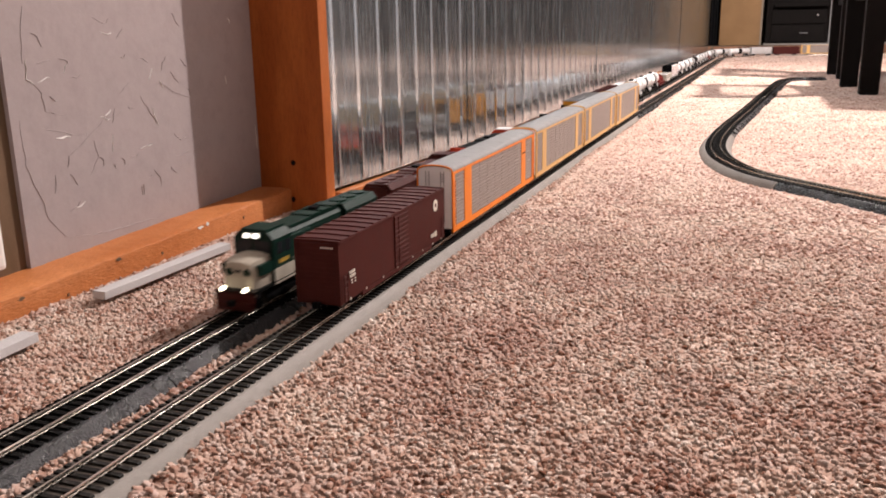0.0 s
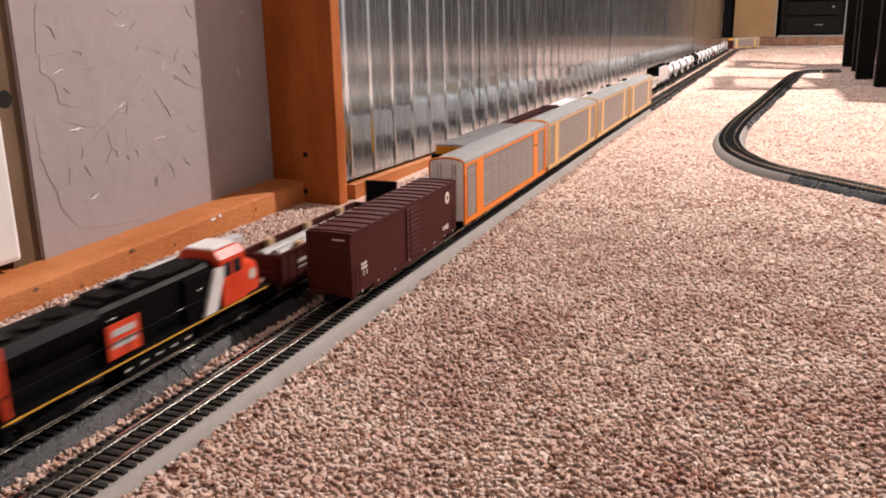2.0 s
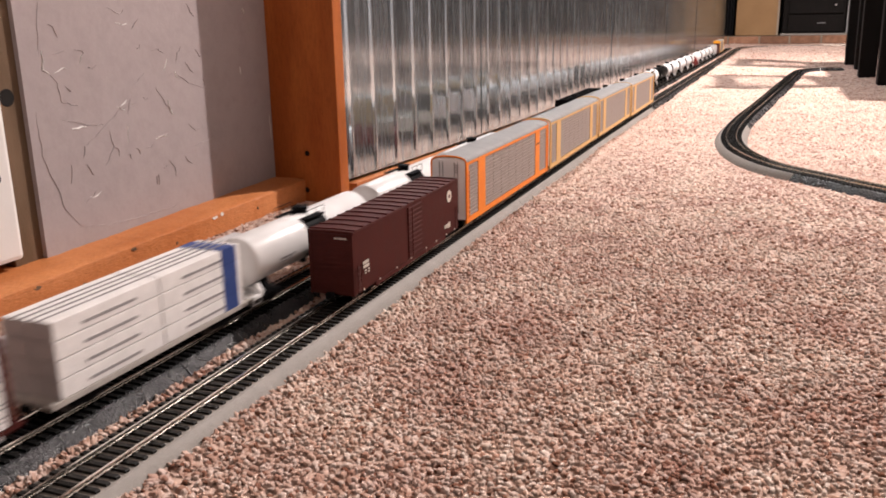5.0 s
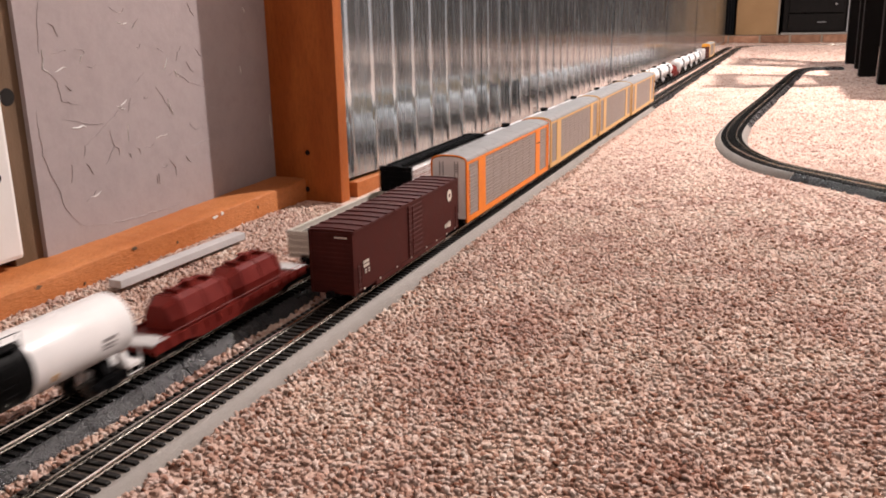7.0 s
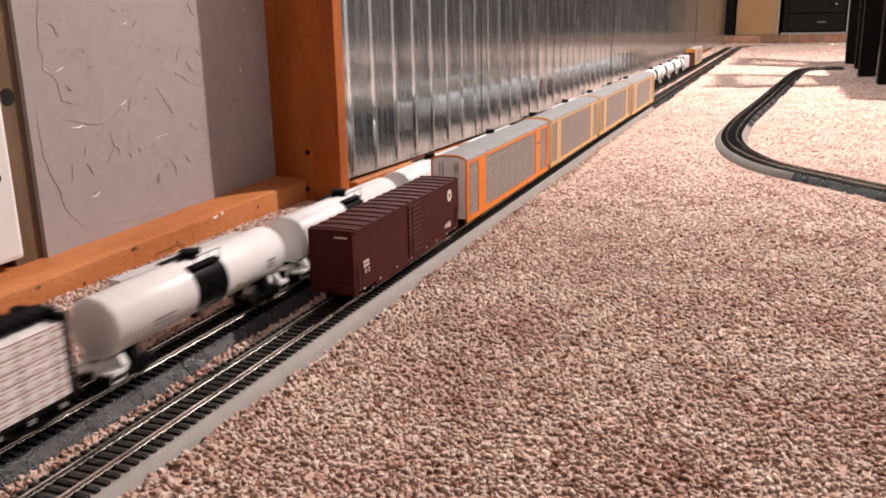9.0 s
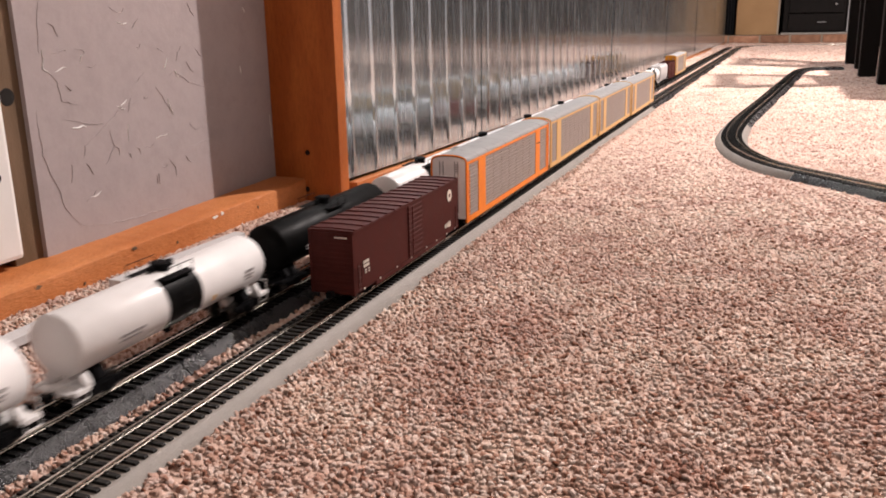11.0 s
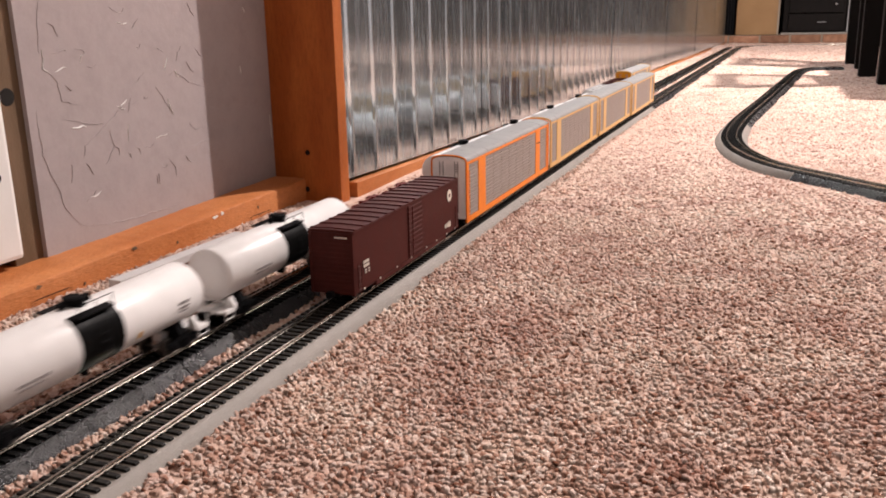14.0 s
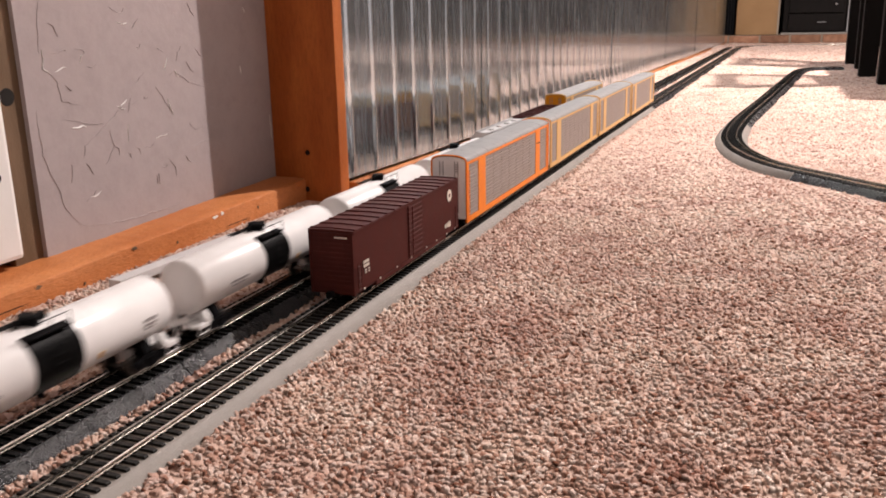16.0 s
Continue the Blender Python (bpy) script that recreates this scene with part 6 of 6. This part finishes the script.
for y0, z, n, h in ((0.062, 0.0500, 8, 0.0034), (0.060, 0.0440, 12, 0.0014), (-0.098, 0.034, 6, 0.0016), (-0.084, 0.022, 7, 0.0014), (-0.098, 0.026, 5, 0.0014), (-0.060, 0.0300, 4, 0.0014), (-0.058, 0.0560, 3, 0.0018), (-0.096, 0.0500, 3, 0.0016)):
    for i in range(n):
        bars(bm, 0.0184, y0 + i * 0.0024, z, 0.0013, h * 0.7)
part("lettering_bars", bm, M["coil_red"], ybox, "small dark lettering bars")
couple(ybox, 1.772, 1.992)
couple(centerbeam("brown model centerbeam car stacked with white wrapped lumber", M["box_brown"], M["wrap_print"], 0.268), 2.002, 2.270)
couple(wrapped_flat(0.182), 2.288, 2.472)

WHITE = tank_car("white model tank car with black middle band", M["white"], M["loco_black"], M["white"])
white_fronts = [2.484, 2.694, 2.907, 3.787, 4.000, 4.213, 4.429, 4.857, 5.070, 5.283, 5.496, 5.923, 6.138, 6.350, 6.563]
for i, f in enumerate(white_fronts):
    couple(WHITE if i == 0 else copy_thing(WHITE, Matrix()), f - 0.004, f + 0.189)
couple(tank_car("black model tank car with pale lettering bars", M["loco_black"], None, M["plastic_black"]), 4.643, 4.824)
COIL = coil_car(0.182)
couple(COIL, 3.104, 3.290)
couple(copy_thing(COIL, Matrix()), 5.696, 5.884)
couple(gondola("beige-grey model gondola car with fishbelly sides and pale pipes", M["gondola_grey"], 0.175, 0.0075, 0.0335, True), 3.320, 3.496)
couple(centerbeam("black model centerbeam car stacked with white wrapped lumber", M["plastic_black"], M["wrap_red"], 0.262), 3.497, 3.759)
couple(hopper(0.176), 6.760, 6.938)
couple(boxcar("boxcar", "brown model boxcar near the end of the train", 0.0905, 0.0085, 0.0556, M["box_brown"], M["box_brown"], M["box_brown"], 0.0, 0.026, "freight cars of the moving train"), 6.950, 7.132)
couple(autorack(M["rack_yellow"], "yellow model autorack with silver roof at the end of the train", M["silver"], 0.1568, "freight cars of the moving train", M["yellow"]), 7.150, 7.464)

# how far the train has run
RUN = [(0, 0), (0.5, 0.190), (1, 0.376), (1.5, 0.561), (2, 0.754), (2.5, 0.949), (3, 1.147), (3.5, 1.340), (4, 1.529), (4.2, 1.606), (4.7, 1.797), (5.2, 1.987), (5.8, 2.206), (6.3, 2.390), (6.5, 2.463), (7, 2.648),
       (7.5, 2.825), (8, 3.003), (8.5, 3.182), (9, 3.360), (9.2, 3.430), (9.7, 3.601), (10.2, 3.768), (10.8, 3.965), (11.3, 4.127), (11.5, 4.188), (12, 4.343), (12.5, 4.501), (13, 4.656), (13.5, 4.807), (14, 4.958),
       (14.5, 5.111), (15, 5.266), (15.5, 5.440), (16, 5.630)]
MAIN_S = length_along(MAIN)


def on_track(q, turned_round):
    """Pose of a car whose middle is q along the line, q counted like y on the straight."""
    s = q - Y0
    p, d = point_at(MAIN, MAIN_S, s), point_at(MAIN, MAIN_S, s + 0.06) - point_at(MAIN, MAIN_S, s - 0.06)
    a = math.degrees(math.atan2(-d.x, d.y))
    return pose(p.x, p.y, RAIL + p.z, 0, 0, a + (180 if turned_round else 0))


# ---------------------------------------------------------------- loose strips on the carpet
for (x0, y0), (x1, y1), w in (((-0.2085, 0.606), (-0.2025, 0.780), 0.013), ((-0.178, 0.355), (-0.187, 0.512), 0.014)):
    st = thing("wood_strip", "loose pale grey wooden strip lying on the carpet", "wood strip", "loose strips beside the track")
    bm = box(B(), -w / 2, w / 2, 0, math.dist((x0, y0), (x1, y1)), 0.0035, 0.0105, 0.0006)
    part("strip", bm, M["grey_plank"], st)
    st.matrix_basis = pose(x0, y0, 0, 0, 0, math.degrees(math.atan2(x0 - x1, y1 - y0)))

# ---------------------------------------------------------------- far end of the room
def far(bm):
    """Sets a piece of the far corner back to its true distance and size, on the lower floor there."""
    bm.transform(Matrix.Translation((-0.0438, -0.0104, -0.0325)) @ Matrix.Scale(1.149, 4))
    return bm


hearth = thing("hearth", "low row of rough red-brown bricks with pale mortar", "hearth", kind="structure")
part("mortar_bed", far(box(B(), -0.25, 1.9, 6.645, 7.0, -0.02, 0.052)), M["mortar"], hearth)
rng = random.Random(3)
x = -0.24
while x < 1.85:
    w = 0.195 + rng.uniform(-0.01, 0.01)
    part("brick", far(box(B(), x, x + w, 6.632 + rng.uniform(-0.004, 0.004), 6.75, 0.0, 0.054 + rng.uniform(-0.004, 0.003), 0.005)), M["brick"], hearth)
    x += w + 0.013
part("slab", far(box(B(), 0.30, 1.9, 6.66, 7.1, 0.0545, 0.066, 0.003)), M["grey_bed"], hearth, "grey stone slab over the bricks")
pan = thing("cardboard_box", "tall tan cardboard box standing on the bricks", "box")
part("box_side", far(box(B(), 0.0, 0.285, 6.68, 6.95, 0.055, 0.62, 0.003)), M["cardboard"], pan)
part("box_flap", far(box(B(), 0.272, 0.285, 6.672, 6.679, 0.055, 0.62, 0.001)), M["mortar"], pan, "pale taped edge")
cur = thing("curtain", "black hanging curtain in the corner", "curtain")
bm = B()
cols = [[bm.verts.new((-0.165 + 0.155 * i / 60, 6.74 + 0.02 * math.sin(i * 0.9) + d, z)) for z in (0.06, 1.6)] for d in (0, 0.012) for i in range(61)]
for a in (0, 61):
    for i in range(60):
        bm.faces.new((cols[a + i][0], cols[a + i + 1][0], cols[a + i + 1][1], cols[a + i][1]))
part("cloth", far(bm), M["drape"], cur)
dr = thing("dresser", "dark espresso wooden dresser with steel knob and pull", "dresser")
part("carcass", far(box(B(), 0.31, 0.715, 6.80, 7.15, 0.0665, 0.62, 0.004)), M["espresso"], dr)
part("drawer", far(box(B(), 0.345, 0.70, 6.785, 6.799, 0.075, 0.19, 0.003)), M["espresso"], dr)
part("drawer", far(box(B(), 0.345, 0.70, 6.785, 6.799, 0.20, 0.30, 0.003)), M["espresso"], dr)
part("knob", far(turned(B(), [(-0.018, 0.006), (-0.012, 0.0095), (-0.004, 0.006), (0.0, 0.004)], 16, "y", (0.645, 6.785, 0.255))), M["chrome"], dr, smooth=True)
part("pull", far(rod(B(), (0.535, 6.778, 0.135), (0.590, 6.778, 0.135), 0.0028, 8)), M["silver"], dr)
part("shelf", far(box(B(), 0.36, 0.72, 6.74, 6.80, 0.315, 0.335, 0.003)), M["espresso"], dr)
sp = thing("pale_board", "narrow pale board leaning beside the dresser", "board")
part("board", far(box(B(), 0.728, 0.765, 6.84, 6.86, 0.0665, 0.55, 0.002)), M["silver"], sp)
cab = thing("cabinet", "plain dark cabinet beside the dresser", "cabinet")
part("carcass", far(box(B(), 0.78, 1.75, 6.86, 7.15, 0.0665, 0.7, 0.004)), M["espresso"], cab)
part("door", far(box(B(), 0.80, 1.25, 6.846, 6.859, 0.08, 0.68, 0.003)), M["espresso"], cab)
part("door", far(box(B(), 1.27, 1.73, 6.846, 6.859, 0.08, 0.68, 0.003)), M["espresso"], cab)


def tapered_leg(x, y, top, w0, w1):
    bm = B()
    l0 = [bm.verts.new((x + a * w0 / 2, y + b * w0 / 2, dip(y))) for a, b in ((-1, -1), (1, -1), (1, 1), (-1, 1))]
    l1 = [bm.verts.new((x + a * w1 / 2, y + b * w1 / 2, top)) for a, b in ((-1, -1), (1, -1), (1, 1), (-1, 1))]
    for i in range(4):
        bm.faces.new((l0[i], l0[(i + 1) % 4], l1[(i + 1) % 4], l1[i]))
    bm.faces.new(l0[::-1])
    bm.faces.new(l1)
    bmesh.ops.bevel(bm, geom=bm.edges[:], offset=0.003, segments=2, affect="EDGES")
    return bm


tb = thing("table", "black wooden dining table standing on the carpet behind the chairs", "table")
part("tabletop", box(B(), 0.755, 1.70, 2.725, 4.15, 0.715, 0.750, 0.006), M["espresso"], tb)
part("apron", box(B(), 0.825, 1.63, 2.795, 4.08, 0.63, 0.714, 0.003), M["espresso"], tb)
for lx, ly in ((0.85, 2.82), (1.60, 2.82), (0.85, 4.05), (1.60, 4.05)):
    part("leg", tapered_leg(lx, ly, 0.63, 0.044, 0.060), M["espresso"], tb)


def chair(corners):
    """Back legs run up to the top rail; corners: back near, back far, front near, front far."""
    ch = thing("chair", "black wooden chair with straight thick legs and slatted back", "chair", "chairs at the table")
    (ax, ay), (bx, by), (cx, cy), (dx, dy) = corners
    for lx, ly, top in ((ax, ay, 0.92), (bx, by, 0.92), (cx, cy, 0.44), (dx, dy, 0.44)):
        part("leg", tapered_leg(lx, ly, top, 0.054, 0.060 if top < 0.5 else 0.072), M["espresso"], ch)
    part("seat", seat_slab(corners), M["espresso"], ch)
    back = Vector((bx - ax, by - ay, 0))
    turn = Matrix.Rotation(math.atan2(-back.x, back.y), 4, "Z")
    for k in range(4):
        bm = box(B(), -0.006, 0.006, -0.010, 0.010, 0.33, 0.87, 0.002)
        bm.transform(Matrix.Translation(Vector((ax, ay, 0)) + back * (k + 1) / 5) @ turn)
        part("slat", bm, M["espresso"], ch)
    for z0, z1 in ((0.28, 0.33), (0.87, 0.93)):
        bm = box(B(), -0.010, 0.010, 0.0, back.length, z0, z1, 0.003)
        bm.transform(Matrix.Translation((ax, ay, 0)) @ turn)
        part("back_rail", bm, M["espresso"], ch)
    return ch


def seat_slab(corners):
    (ax, ay), (bx, by), (cx, cy), (dx, dy) = corners
    bm = B()
    ring = [(ax, ay - 0.02), (cx + 0.02, cy - 0.02), (dx + 0.02, dy + 0.02), (bx, by + 0.02)]
    lo = [bm.verts.new((x, y, 0.44)) for x, y in ring]
    hi = [bm.verts.new((x, y, 0.465)) for x, y in ring]
    for i in range(4):
        bm.faces.new((lo[i], lo[(i + 1) % 4], hi[(i + 1) % 4], hi[i]))
    bm.faces.new(lo[::-1])
    bm.faces.new(hi)
    return bm


chair(((0.613, 3.048), (0.588, 3.420), (1.010, 3.085), (0.985, 3.455)))
chair(((0.612, 3.926), (0.600, 4.290), (0.975, 3.940), (0.960, 4.300)))


def motions():
    for ob, middle, turned_round in TRAIN:
        walk(ob, [(t, on_track(middle - s, turned_round)) for t, s in RUN])


motions()
